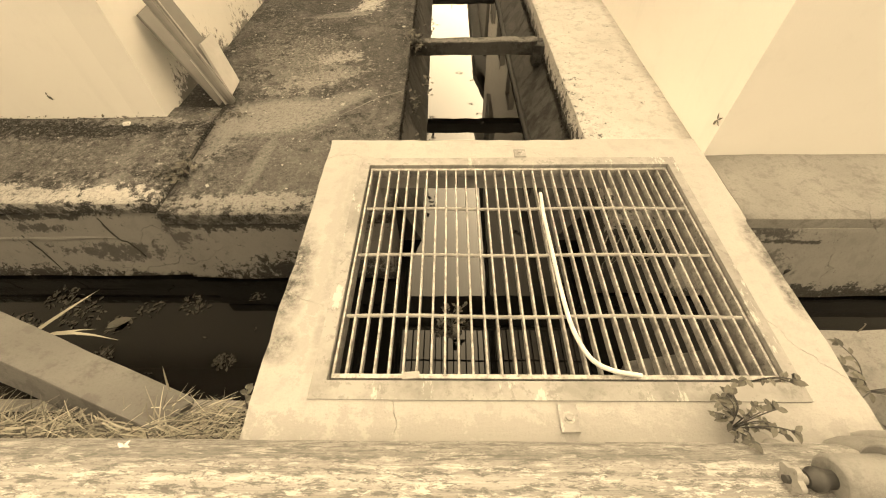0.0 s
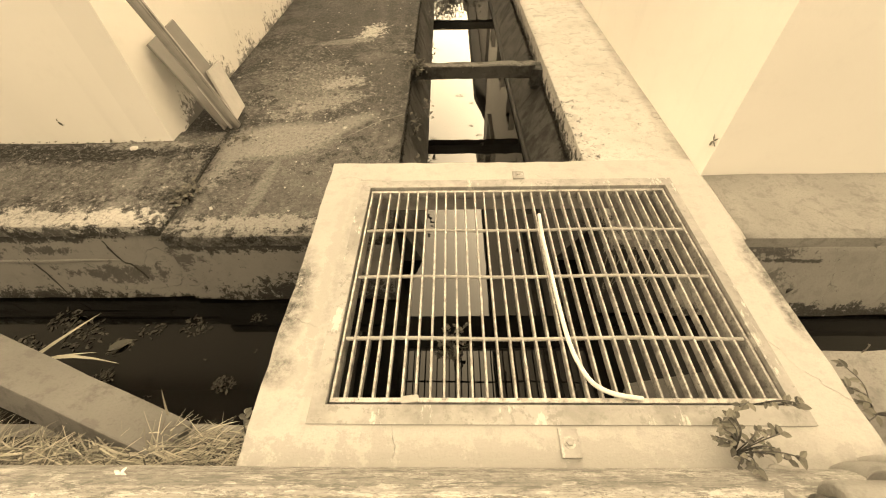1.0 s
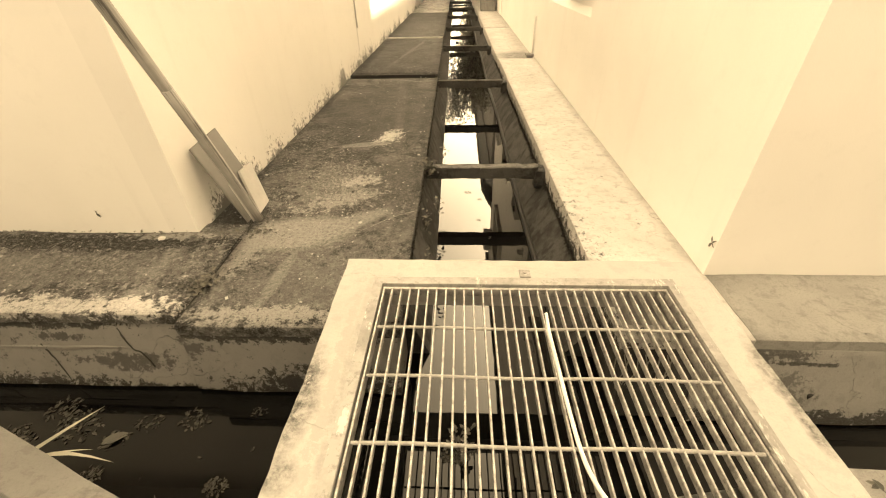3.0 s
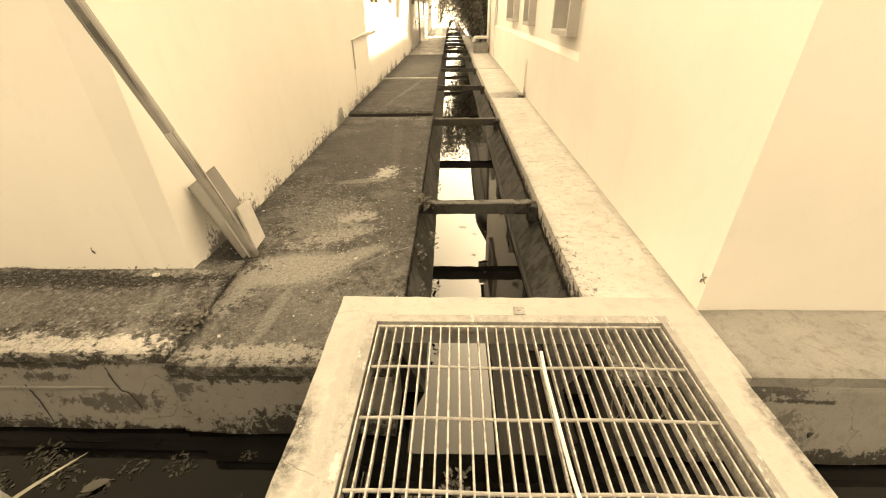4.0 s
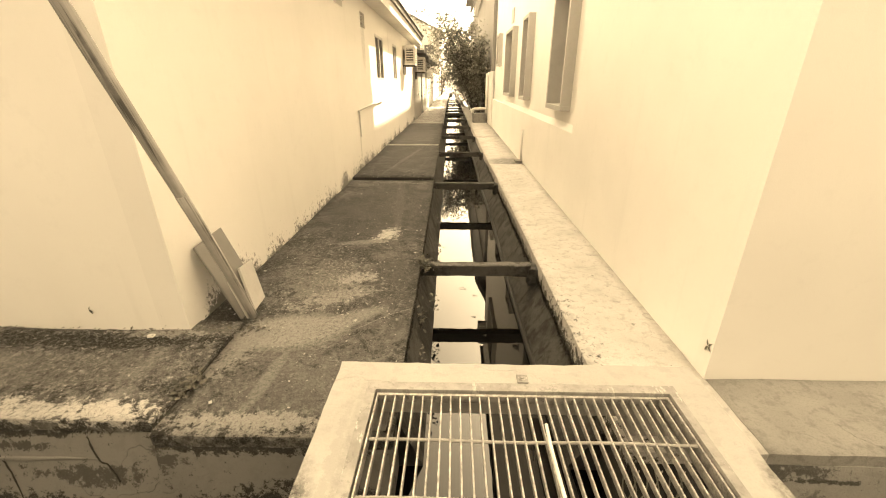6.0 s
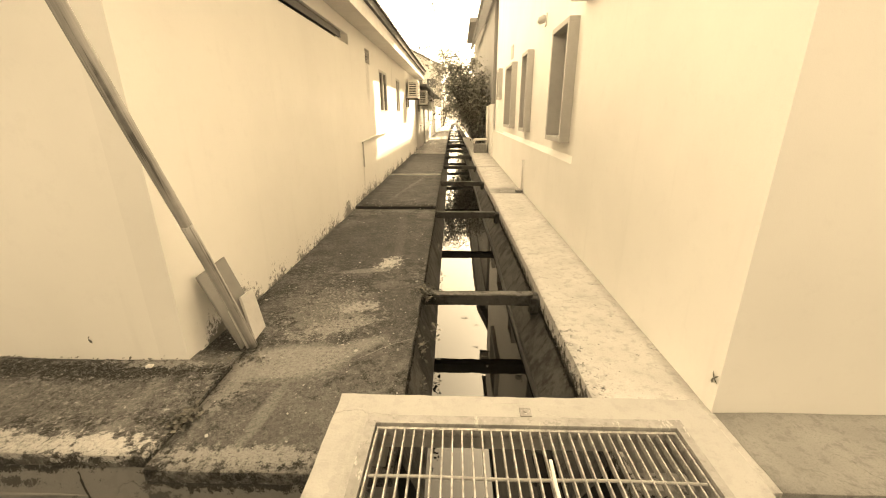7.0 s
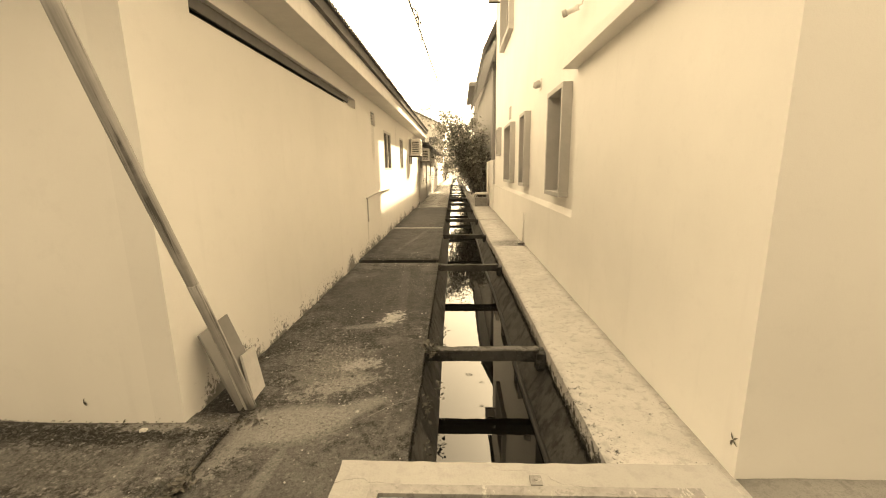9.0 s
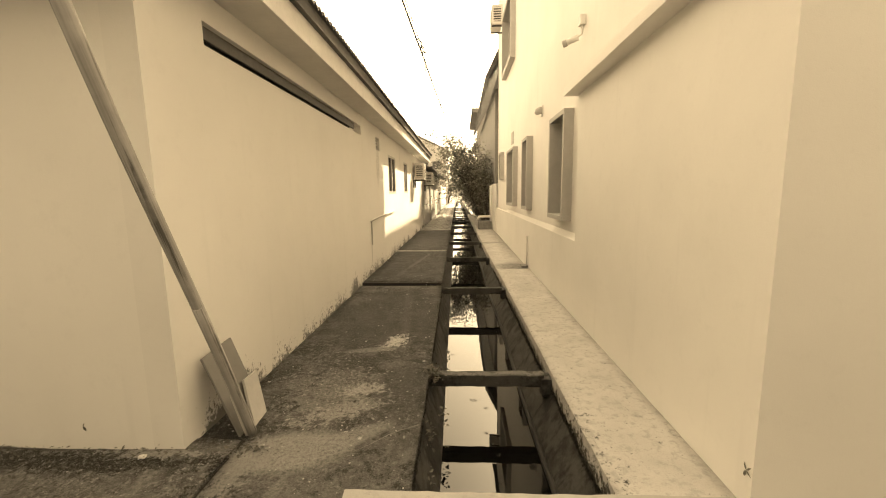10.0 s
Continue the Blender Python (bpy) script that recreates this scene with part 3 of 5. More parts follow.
def slab(x0, x1, y0, y1, top, thick=0.075, chip=0.006, fine=0.12):
    """A path slab whose drain side follows the drain."""
    ny, nx = max(2, int((y1 - y0) / fine)), max(2, int((x1(y0) - x0(y0)) / fine))
    bm = bmesh.new()
    grid = []
    for j in range(ny + 1):
        y = y0 + (y1 - y0) * j / ny
        row = []
        for i in range(nx + 1):
            x = x0(y) + (x1(y) - x0(y)) * i / nx
            edge = i in (0, nx) or j in (0, ny)
            o = chip * noise.noise_vector(Vector((x * 3.1, y * 3.1, top * 9))) + 0.6 * chip * noise.noise_vector(Vector((x * 11, y * 11, 3)))
            row.append(bm.verts.new((x + (o.x if edge else 0), y + (o.y if edge else 0), top + o.z * 0.7 - (0.006 if edge else 0))))
        grid.append(row)
    rim = grid[0] + [r[-1] for r in grid[1:]] + grid[-1][-2::-1] + [r[0] for r in grid[-2:0:-1]]
    for a, b in zip(grid, grid[1:]):
        for i in range(nx):
            f = bm.faces.new((a[i], a[i + 1], b[i + 1], b[i]))
            f.smooth = True
    low = [bm.verts.new((v.co.x, v.co.y, top - thick)) for v in rim]
    for k in range(len(rim)):
        m = (k + 1) % len(rim)
        bm.faces.new((rim[k], rim[m], low[m], low[k]))
    bm.faces.new(low)
    return bm


lane = tagged(new("pavement_left"), "old concrete path of the back lane", "path", "", "structure")
wall_l = lambda y: LEFT_WALL + 0.0
# the slabs from y 16.78 on get a much paler colour than the rest
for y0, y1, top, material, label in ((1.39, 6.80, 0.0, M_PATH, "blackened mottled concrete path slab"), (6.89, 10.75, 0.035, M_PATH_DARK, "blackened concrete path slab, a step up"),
                                     (10.78, 16.75, 0.045, M_PATH_DARK, "dark concrete path slab with a pale joint"), (16.78, 24, 0.02, M_PATH_FAR, "pale concrete path slab"),
                                     (24.03, 40, 0.01, M_PATH_FAR, "pale concrete path slab"), (40.03, FAR, 0.0, M_PATH_FAR, "pale concrete path slab")):
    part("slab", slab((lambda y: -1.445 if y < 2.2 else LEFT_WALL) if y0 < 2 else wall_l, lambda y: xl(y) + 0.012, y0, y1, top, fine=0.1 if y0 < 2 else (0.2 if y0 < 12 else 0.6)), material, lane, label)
structure("apron_left", slab(lambda y: -9.0, lambda y: -1.478 if y < 1.7 else -1.464, 1.455, 2.36, 0.012, fine=0.06, chip=0.012), M_APRON, "mould-blackened concrete apron with a pale worn edge", "apron")
# dark strip set before the riser, which renders too light by itself
part("riser_dark_strip", roughen(box((-1.72, 6.85, -0.06), (-0.42, 6.892, 0.037)), 0.003, 9, 0, 0.15), M_MUD, lane, "black strip added along the front of the step")
part("mortar_joint", roughen(box((-1.78, 10.73, 0.0), (-0.4, 10.80, 0.052)), 0.004, 9, 0, 0.2), M_KERB, lane, "pale mortar joint")
part("slab", roughen(box((-1.46, 1.42, -0.07), (-1.447, 2.25, -0.012), 0, None), 0.004, 9, 0, 0.1), M_MUD, lane, "dirt-filled joint")

part("crack_ridge", roughen(tube(curve([(-0.86, 2.11, 0.0), (-0.74, 2.21, 0.001), (-0.6, 2.33, 0.0), (-0.45, 2.47, 0.001), (-0.30, 2.56, 0.0)], 8), 0.0024, 6), 0.004, 30), M_BANK, lane, "thin raised crack filled with pale dust")

kerb = tagged(new("pavement_right"), "pale concrete ledge between drain and house", "ledge", "", "structure")
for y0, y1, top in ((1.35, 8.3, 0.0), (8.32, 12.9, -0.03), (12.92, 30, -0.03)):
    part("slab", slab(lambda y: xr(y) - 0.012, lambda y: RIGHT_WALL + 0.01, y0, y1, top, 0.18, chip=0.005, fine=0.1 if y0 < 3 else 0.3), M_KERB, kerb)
structure("apron_right", slab(lambda y: RIGHT_WALL + 0.012, lambda y: 9.0, 1.35, 1.90, 0.0, 0.07, chip=0.006, fine=0.1), M_APRON_R, "grey concrete apron along the house front", "apron")

# drain struts
rng = random.Random(5)
for k in range(14):
    y = 3.45 + 3.36 * k
    z = -0.035 - 0.010 * k
    bm = roughen(box((xl(y) - 0.05, y - 0.05, z - 0.11), (xr(y) - 0.075, y + 0.05, z), 0.008), 0.009, 9, 0, 0.06 if k < 4 else 0.4)
    thing("drain_strut", bm, M_BEAM, "dark mossy concrete strut across the drain", "strut", "struts across the drain")
    plug = roughen(box((xr(y) - 0.1, y - 0.075, z - 0.2), (xr(y) + 0.02, y + 0.085, z - 0.025), 0.02), 0.014, 14, 0, 0.05 if k < 3 else 0.4)
    thing("mortar_plug", plug, M_DRAINWALL_DARK, "black mouldy mortar plug holding the strut's end", "mortar", "mortar plugs")

# ---- the house on the path side: one storey, long eave ----


def window_into(house, flat, out, y0, y1, z0, z1, surround=0.0, proud=0.07, bars=1, label="", back=0.09, fm=None, gm=None):
    """A window in a side wall: frame, sashes and panes set back in the opening, with a raised surround if it has one. out: +1 where the wall faces +x."""
    fm, gm = fm or M_FRAME, gm or M_GLASS
    b0, b1 = flat - out * back, flat - out * (back - 0.04)
    g0, g1 = flat - out * (back - 0.008), flat - out * (back - 0.015)
    w = part("window", box(*sorted_box((b0, y0, z0), (b1, y1, z0 + 0.05))), fm, house, label)
    for lo, hi in (((y0, z1 - 0.05), (y1, z1)), ((y0, z0 + 0.05), (y0 + 0.05, z1 - 0.05)), ((y1 - 0.05, z0 + 0.05), (y1, z1 - 0.05))):
        part("frame", box(*sorted_box((b0, lo[0], lo[1]), (b1, hi[0], hi[1]))), fm, w)
    n = bars + 1
    for k in range(n):
        a, b = y0 + 0.05 + (y1 - y0 - 0.1) * k / n, y0 + 0.05 + (y1 - y0 - 0.1) * (k + 1) / n
        part("pane", box(*sorted_box((g0, a + 0.02, z0 + 0.05), (g1, b - 0.02 * (k < n - 1), z1 - 0.05))), gm, w)
        if k:
            part("mullion", box(*sorted_box((b0, a - 0.025, z0 + 0.05), (b1, a + 0.025, z1 - 0.05))), fm, w)
    if surround:
        s = surround
        e = 0.004
        for lo, hi in (((y0 - s, z0 - s), (y1 + s, z0 + e)), ((y0 - s, z1 - e), (y1 + s, z1 + s)), ((y0 - s, z0 + e), (y0 + e, z1 - e)), ((y1 - e, z0 + e), (y1 + s, z1 - e))):
            part("surround", box(*sorted_box((flat - out * (back + 0.01), lo[0], lo[1]), (flat + out * proud, hi[0], hi[1])), 0.004), M_SURROUND, w)
    return w


def sorted_box(a, b):
    return tuple(min(p, q) for p, q in zip(a, b)), tuple(max(p, q) for p, q in zip(a, b))


house = base("house", "long single-storey house with cream render and deep eaves", "house", (-4, 12, 0))


def own(ob, parent):
    """Hang a mesh built in world coordinates under an empty that stands elsewhere."""
    ob.matrix_parent_inverse = Matrix.Translation(-parent.location)
    return ob


LX, LY = LEFT_WALL, 2.238
wins = [(9.85, 10.9, 1.62, 2.56), (12.55, 13.3, 1.63, 2.58)]
slot = (2.84, 7.22, 2.66, 2.82)
vent = (8.47, 8.86, 2.54, 2.80)
own(part("wall", holed_wall(LX, (LY, 18.5), -0.2, (-0.3, 3.02), [slot, vent, *wins]), M_HOUSE_L, house, "cream rendered side wall, mouldy at the foot"), house)
own(part("wall", holed_wall(LY, (-9.0, LX - 0.2), 0.2, (-0.3, 3.02), [], "y"), M_HOUSE_END, house, "cream rendered end wall"), house)
own(part("wall", holed_wall(18.5, (-9.0, LX), -0.2, (-0.3, 3.02), [], "y"), M_HOUSE_L, house), house)
own(part("vent_louvre", box((LX - 0.16, slot[0], slot[2]), (LX - 0.13, slot[1] - 0.26, slot[3])), M_SLOT, house, "long dark ventilation slot"), house)
own(part("vent_sill", box((LX - 0.13, slot[0], slot[2]), (LX - 0.02, slot[1] - 0.26, slot[2] + 0.012)), M_SLOT, house), house)
own(part("vent_flap", box((LX - 0.075, slot[0], slot[2] + 0.07), (LX - 0.05, slot[1] - 0.26, slot[3])), M_DARKFRAME, house, "grey board closing the slot's upper half"), house)
own(part("vent_end", box((LX - 0.198, slot[1] - 0.26, slot[2]), (LX - 0.13, slot[1], slot[3])), M_HOUSE_L, house, "rendered end of the slot"), house)
own(part("vent_grille", box((LX - 0.12, vent[0], vent[2]), (LX - 0.09, vent[1], vent[3])), M_SLOT, house), house)
for k in range(5):
    own(part("vent_slat", box((LX - 0.09, vent[0], vent[2] + 0.03 + k * 0.06), (LX - 0.04, vent[1], vent[2] + 0.045 + k * 0.06)), M_SURROUND, house), house)
for w in wins:
    own(window_into(house, LX, 1, *w, label="narrow casement window with dark glass", back=0.035), house)
E_OUT, E_Z = -1.43, 3.02
own(part("soffit", box((-9.6, 1.38, E_Z), (E_OUT, 18.8, E_Z + 0.03)), M_SOFFIT, house, "plain painted soffit"), house)
own(part("fascia", box((E_OUT, 1.36, E_Z - 0.02), (E_OUT + 0.03, 18.82, E_Z + 0.24), 0.004), M_FASCIA, house, "pale fascia board"), house)
own(part("fascia", box((-9.6, 1.34, E_Z - 0.02), (E_OUT + 0.03, 1.37, E_Z + 0.24), 0.004), M_FASCIA, house), house)
# corrugated roof sheets, the waves running down to the eave
bm = bmesh.new()
pitch, rows = radians(17), []
n = int((18.95 - 1.25) / 0.019)
for i in range(n + 1):
    y = 1.25 + i * 0.019
    wave = 0.02 * math.cos(2 * math.pi * y / 0.114)
    rows.append([bm.verts.new((E_OUT + 0.12 - r * math.cos(pitch), y, E_Z + 0.345 + r * math.sin(pitch) + wave + dz)) for r in (0.0, 4.2) for dz in (0.0, -0.018)])
for a, b in zip(rows, rows[1:]):
    for p, q in ((0, 2), (3, 1), (1, 0)):
        bm.faces.new((a[p], a[q], b[q], b[p]))
own(part("roof", bm, M_ROOF, house, "dark corrugated roof sheeting"), house)
# added dark strip: stands for the shaded underside of the backlit roof edge
own(part("eave_shade_strip", box((E_OUT + 0.03, 1.3, E_Z + 0.2), (E_OUT + 0.085, 18.9, E_Z + 0.32)), M_ROOF, house, "dark strip added for the shaded underside of the sheeting"), house)

# fixtures on that wall
conduit = thing("conduit", tube(curve([(LX + 0.02, 7.72, 0.62), (LX + 0.02, 7.72, 1.04), (LX + 0.02, 7.76, 1.08), (LX + 0.025, 9.0, 1.13), (LX + 0.02, 10.3, 1.15)], 6), 0.012, 8), M_SURROUND, "thin grey conduit fixed to the house wall", "conduit")


def ac_unit(y, x, z, w=0.82, h=0.6, d=0.34, label="white outdoor air-conditioner unit on wall brackets", out=1):
    u = base("air_conditioner", label, "air conditioner", (x, y, z), "air conditioners")
    lo = lambda a, b, c: (a * out, b, c)
    part("casing", box(*sorted_box(lo(0.08, 0, 0), lo(0.08 + d, w, h)), 0.012), M_AC, u)
    part("fan_recess", box(*sorted_box(lo(0.08 + d, 0.06, 0.05), lo(0.083 + d, w - 0.16, h - 0.05))), M_DARK, u, "dark fan opening")
    for k in range(9):
        zz = 0.08 + k * (h - 0.16) / 8
        part("grille_bar", box(*sorted_box(lo(0.083 + d, 0.05, zz - 0.008), lo(0.095 + d, w - 0.15, zz + 0.008))), M_AC, u)
    for k in range(3):
        yy = 0.06 + k * (w - 0.22) / 2
        part("grille_bar", box(*sorted_box(lo(0.083 + d, yy - 0.012, 0.05), lo(0.098 + d, yy + 0.012, h - 0.05))), M_AC, u)
    part("side_louvre", box(*sorted_box(lo(0.13, -0.004, 0.08), lo(0.03 + d, 0.0, h - 0.08))), M_DARK, u)
    for k in range(6):
        part("grille_bar", box(*sorted_box(lo(0.13, -0.012, 0.1 + k * 0.075), lo(0.03 + d, -0.004, 0.13 + k * 0.075))), M_AC, u)
    for yy in (0.12, w - 0.12):
        part("bracket", box(*sorted_box(lo(0.0, yy - 0.02, -0.04), lo(0.08 + d, yy + 0.02, 0.0))), M_DARK, u)
        part("bracket", box(*sorted_box(lo(0.0, yy - 0.02, -0.3), lo(0.03, yy + 0.02, -0.04))), M_DARK, u)
    return u


ac_unit(14.9, LX, 2.12)
ac_unit(19.3, LX, 2.0, label="smaller grey outdoor air-conditioner unit under the eave")

# ---- the neighbour further along on the path side ----
far_house = base("house", "duller grey single-storey house further along the lane", "house", (-4, 25, 0))
own(part("wall", holed_wall(LX, (18.52, 34), -0.2, (-0.3, 2.75), [(22.6, 23.5, 0.0, 2.1), (26, 27, 1.2, 2.1)]), M_HOUSE_FAR, far_house), far_house)
own(part("door", box((LX - 0.12, 22.6, 0), (LX - 0.08, 23.5, 2.1)), M_DARK, far_house, "dark closed back door"), far_house)
own(window_into(far_house, LX, 1, 26, 27, 1.2, 2.1), far_house)
own(part("wall", holed_wall(34, (-9, LX), -0.2, (-0.3, 2.75), [], "y"), M_HOUSE_FAR, far_house), far_house)
own(part("roof", box((-9, 18.9, 2.75), (-1.3, 34.3, 2.85)), M_ROOF, far_house, "dark flat eave"), far_house)

gable = base("house", "pale two-storey house with a shallow gable at the lane's end", "house", (-8, 60, 0))
bm = bmesh.new()
for y in (58.0, 66.0):
    vs = [bm.verts.new((x, y, z)) for x, z in ((-12, -0.3), (-2.0, -0.3), (-2.0, 7.6), (-7.0, 10.0), (-12, 7.6))]
    bm.faces.new(vs)
bm.verts.ensure_lookup_table()
for k in range(5):
    m = (k + 1) % 5
    bm.faces.new([bm.verts[i] for i in (k, m, m + 5, k + 5)])
own(part("wall", bm, M_HOUSE_FAR, gable), gable)
for sx in (-1, 1):
    bm = bmesh.new()
    p = [Vector((-7.0, 57.6, 10.25)), Vector((-7.0 + sx * 5.5, 57.6, 7.6))]
    q = [v + Vector((0, 9, 0)) for v in p]
    top = [bm.verts.new(v) for v in (p[0], p[1], q[1], q[0])]
    low = [bm.verts.new(v.co - Vector((0, 0, 0.2))) for v in top]
    bm.faces.new(top)
    bm.faces.new(low[::-1])
    for k in range(4):
        bm.faces.new((top[k], low[k], low[(k + 1) % 4], top[(k + 1) % 4]))
    own(part("roof", bm, M_TERRACOTTA, gable, "tiled roof slope"), gable)
for x in (-3.4, -5.2):
    own(part("window", box((x - 0.6, 57.93, 5.0), (x + 0.6, 58.02, 6.1)), M_GLASS, gable, "small dark window"), gable)

# ---- the house on the ledge side: two storeys ----
RX, RY = RIGHT_WALL, 1.88
tall = base("house", "clean cream two-storey house with raised grey window surrounds", "house", (5, 9, 0))
S = 0.06
rwin = [(5.50, 6.28, 1.27, 2.63), (8.48, 9.05, 1.29, 2.68), (10.68, 12.0, 1.29, 2.72)]
small = (13.95, 14.5, 2.1, 2.9)
upper = [(11.4, 13.4, 5.3, 6.9)]
# lower wall stands proud of the window band, leaving a sill ledge
own(part("wall", box((RX, RY - 0.03, -0.3), (RX + 0.05, 5.06, 2.765)), M_HOUSE_R, tall, "clean cream rendered wall"), tall)
own(part("wall", box((RX, 5.06, -0.3), (RX + 0.05, 16.2, 0.98)), M_HOUSE_R, tall), tall)
own(part("wall", holed_wall(RX + 0.05, (RY, 16.2), 0.2, (-0.3, 9.7), [*rwin, small, *upper]), M_HOUSE_R, tall, "clean cream rendered wall"), tall)
own(part("wall", holed_wall(RY, (RX + 0.25, 10.0), 0.2, (-0.3, 9.7), [], "y"), M_HOUSE_R, tall, "clean cream rendered end wall"), tall)
own(part("wall", box((RX + 0.05, RY - 0.03, -0.3), (10.0, RY, 9.7)), M_HOUSE_R, tall), tall)
own(part("wall", holed_wall(16.2, (RX + 0.05, 10.0), -0.2, (-0.3, 9.7), [], "y"), M_HOUSE_R, tall), tall)
own(part("wall", box((RX - 0.03, 16.2, -0.3), (RX + 3, 18.6, 1.95)), M_HOUSE_R, tall, "low rendered annex"), tall)
own(part("wall", box((RX + 0.0, RY - 0.03, 2.865), (RX + 0.05, 4.44, 9.7)), M_HOUSE_R, tall), tall)
own(part("ledge", box((RX - 0.165, RY - 0.03, 2.765), (RX + 0.05, 5.15, 2.865), 0.004), M_HOUSE_R, tall, "thin projecting concrete ledge"), tall)
bm = bmesh.new()
we = [[bm.verts.new((x, y, z)) for x, z in ((RX + 0.002, 0.98), (RX + 0.05, 0.98), (RX + 0.05, 1.06))] for y in (5.06, 12.9)]
bm.faces.new(we[0])
bm.faces.new(we[1][::-1])
for k in range(3):
    bm.faces.new((we[0][k], we[0][(k + 1) % 3], we[1][(k + 1) % 3], we[1][k]))
own(part("sill_ledge", bm, M_HOUSE_R, tall, "sloping rendered sill ledge"), tall)
for w in rwin:
    own(window_into(tall, RX + 0.05, -1, *w, surround=S, proud=0.13, bars=0, back=0.16, fm=M_SURROUND, gm=M_SHUTTER, label="window deep inside a raised grey surround"), tall)
own(window_into(tall, RX + 0.05, -1, *small, surround=0.06, proud=0.12, label="small high window in a grey surround"), tall)
own(window_into(tall, RX + 0.05, -1, *upper[0], surround=0.12, proud=0.14, label="upstairs window in a pale surround"), tall)
# roof and wall tops are unseen, raised to keep sun off the opposite wall
own(part("roof", box((RX - 0.1, RY - 0.2, 9.7), (10.3, 16.6, 9.85)), M_ROOF, tall, "dark flat roof out of view, raised to block the sun"), tall)

ac_unit(13.9, RX + 0.05, 7.05, out=-1, label="white outdoor air-conditioner unit high on the wall")

lamp = base("wall_lamp", "small round bulkhead fitting high on the cream wall", "wall lamp", (RX + 0.05, 7.5, 3.05))
part("hood", tube([(0, 0, 0), (-0.04, 0, 0.015), (-0.09, 0, -0.01), (-0.12, 0, -0.05)], 0.065, 14, taper=[0.7, 1, 0.95, 0.5]), M_SURROUND, lamp)
part("mount", box((-0.02, -0.07, -0.09), (0.0, 0.07, 0.09), 0.004), M_AC, lamp)
cam_box = base("security_camera", "white bullet camera on a wall bracket with its junction box", "camera", (RX + 0.05, 5.1, 3.5))
part("junction_box", box((-0.07, -0.05, 0.06), (0.0, 0.05, 0.17), 0.006), M_PVC, cam_box)
part("arm", tube(curve([(-0.03, 0, 0.06), (-0.03, 0.0, -0.03), (-0.09, -0.02, -0.07)], 5), 0.012, 8), M_PVC, cam_box)
part("barrel", tube([(-0.07, 0.0, -0.07), (-0.2, 0.06, -0.11)], 0.034, 14), M_PVC, cam_box)
part("lens_hood", tube([(-0.19, 0.055, -0.107), (-0.235, 0.076, -0.121)], 0.04, 14), M_SURROUND, cam_box)
thing("vent_plate", box((RX + 0.03, 11.45, 2.95), (RX + 0.05, 11.85, 3.28), 0.004), M_SURROUND, "small grey vent plate on the cream wall", "vent")

down = base("downpipe", "white plastic pipes at the corner of the low annex", "pipe", (1.36, 18.0, 0))
part("riser", tube([(0.0, 0, 0.0), (0, 0, 1.9)], 0.055, 12), M_PVC, down)
part("outlet", tube(curve([(0.0, 0.0, 0.52), (-0.4, 0.0, 0.52), (-0.54, 0.0, 0.5), (-0.58, 0.0, 0.36)], 6), 0.06, 12), M_PVC, down)
part("outlet", tube(curve([(0.0, -0.05, 0.25), (-0.1, -0.06, 0.22), (-0.12, -0.06, 0.1)], 5), 0.04, 10), M_PVC, down)
thing("sump_box", roughen(box((0.8, 17.7, -0.1), (1.34, 18.4, 0.34), 0.02), 0.008, 6), M_BANK, "rough concrete sump box beside the drain", "sump")
stub = base("standpipe", "thin white pipe stub rising against the wall", "pipe", (RX - 0.03, 8.52, 0.0))
part("pipe", tube([(0, 0, 0), (0, 0, 0.66)], 0.018, 10), M_PVC, stub)
part("cover", roughen(box((-0.12, -0.1, 0.0), (0.02, 0.12, 0.035), 0.006), 0.004, 12), M_BANK, stub)

# buildings beyond the annex
back = base("house", "grey house with a steep dark roof beyond the trees", "house", (6, 26, 0))
own(part("wall", box((1.6, 18.7, -0.3), (9, 32, 6.2)), M_HOUSE_BACK, back), back)
bm = bmesh.new()
prof = [(1.03, 6.15), (1.95, 8.05), (7, 10.7), (7, 10.4), (2.05, 7.8), (1.12, 6.03)]
ra, rb = [[bm.verts.new((x, y, z)) for x, z in prof] for y in (16.62, 32.5)]
bm.faces.new(ra)
bm.faces.new(rb[::-1])
for k in range(6):
    bm.faces.new((ra[k], ra[(k + 1) % 6], rb[(k + 1) % 6], rb[k]))
own(part("roof", bm, M_ROOF, back, "dark steep roof slope"), back)
own(part("wall", box((1.75, 17.3, 1.9), (8.9, 18.7, 7.3)), M_HOUSE_BACK, back), back)
block = base("house", "tall pale house far behind the trees", "house", (6, 44, 0))
own(part("wall", box((1.75, 40, -0.3), (10, 50, 9.2)), M_HOUSE_BACK, block), block)
own(part("roof", box((1.15, 39.3, 9.2), (10.5, 50.5, 9.55)), M_TERRACOTTA, block), block)
for y0, z0 in ((41.2, 6.9), (44.0, 6.9), (46.8, 6.9), (41.2, 4.0)):
    own(part("window", box((1.69, y0, z0), (1.75, y0 + 1.5, z0 + 1.3)), M_GLASS, block, "dark upstairs window"), block)
own(part("ledge", box((1.35, 40.0, 6.3), (1.75, 49.8, 6.45)), M_HOUSE_BACK, block), block)

# an unseen dark block behind the camera, added to hold sky light off the fronts
structure("rear_light_block", box((-40, -9, -0.1), (40, -6, 5.2)), M_REAR_BLOCK, "unseen dark block behind the camera, added to cut sky light", "building")
# plain walls that close the lane far off
structure("lane_wall_left", box((-2.3, 34.05, -0.3), (-2.1, FAR, 2.4)), M_HOUSE_FAR, "pale yard wall along the lane", "wall")
structure("lane_wall_right", box((1.5, 32.6, -0.3), (1.7, FAR, 2.0)), M_HOUSE_FAR, "pale yard wall along the lane", "wall")

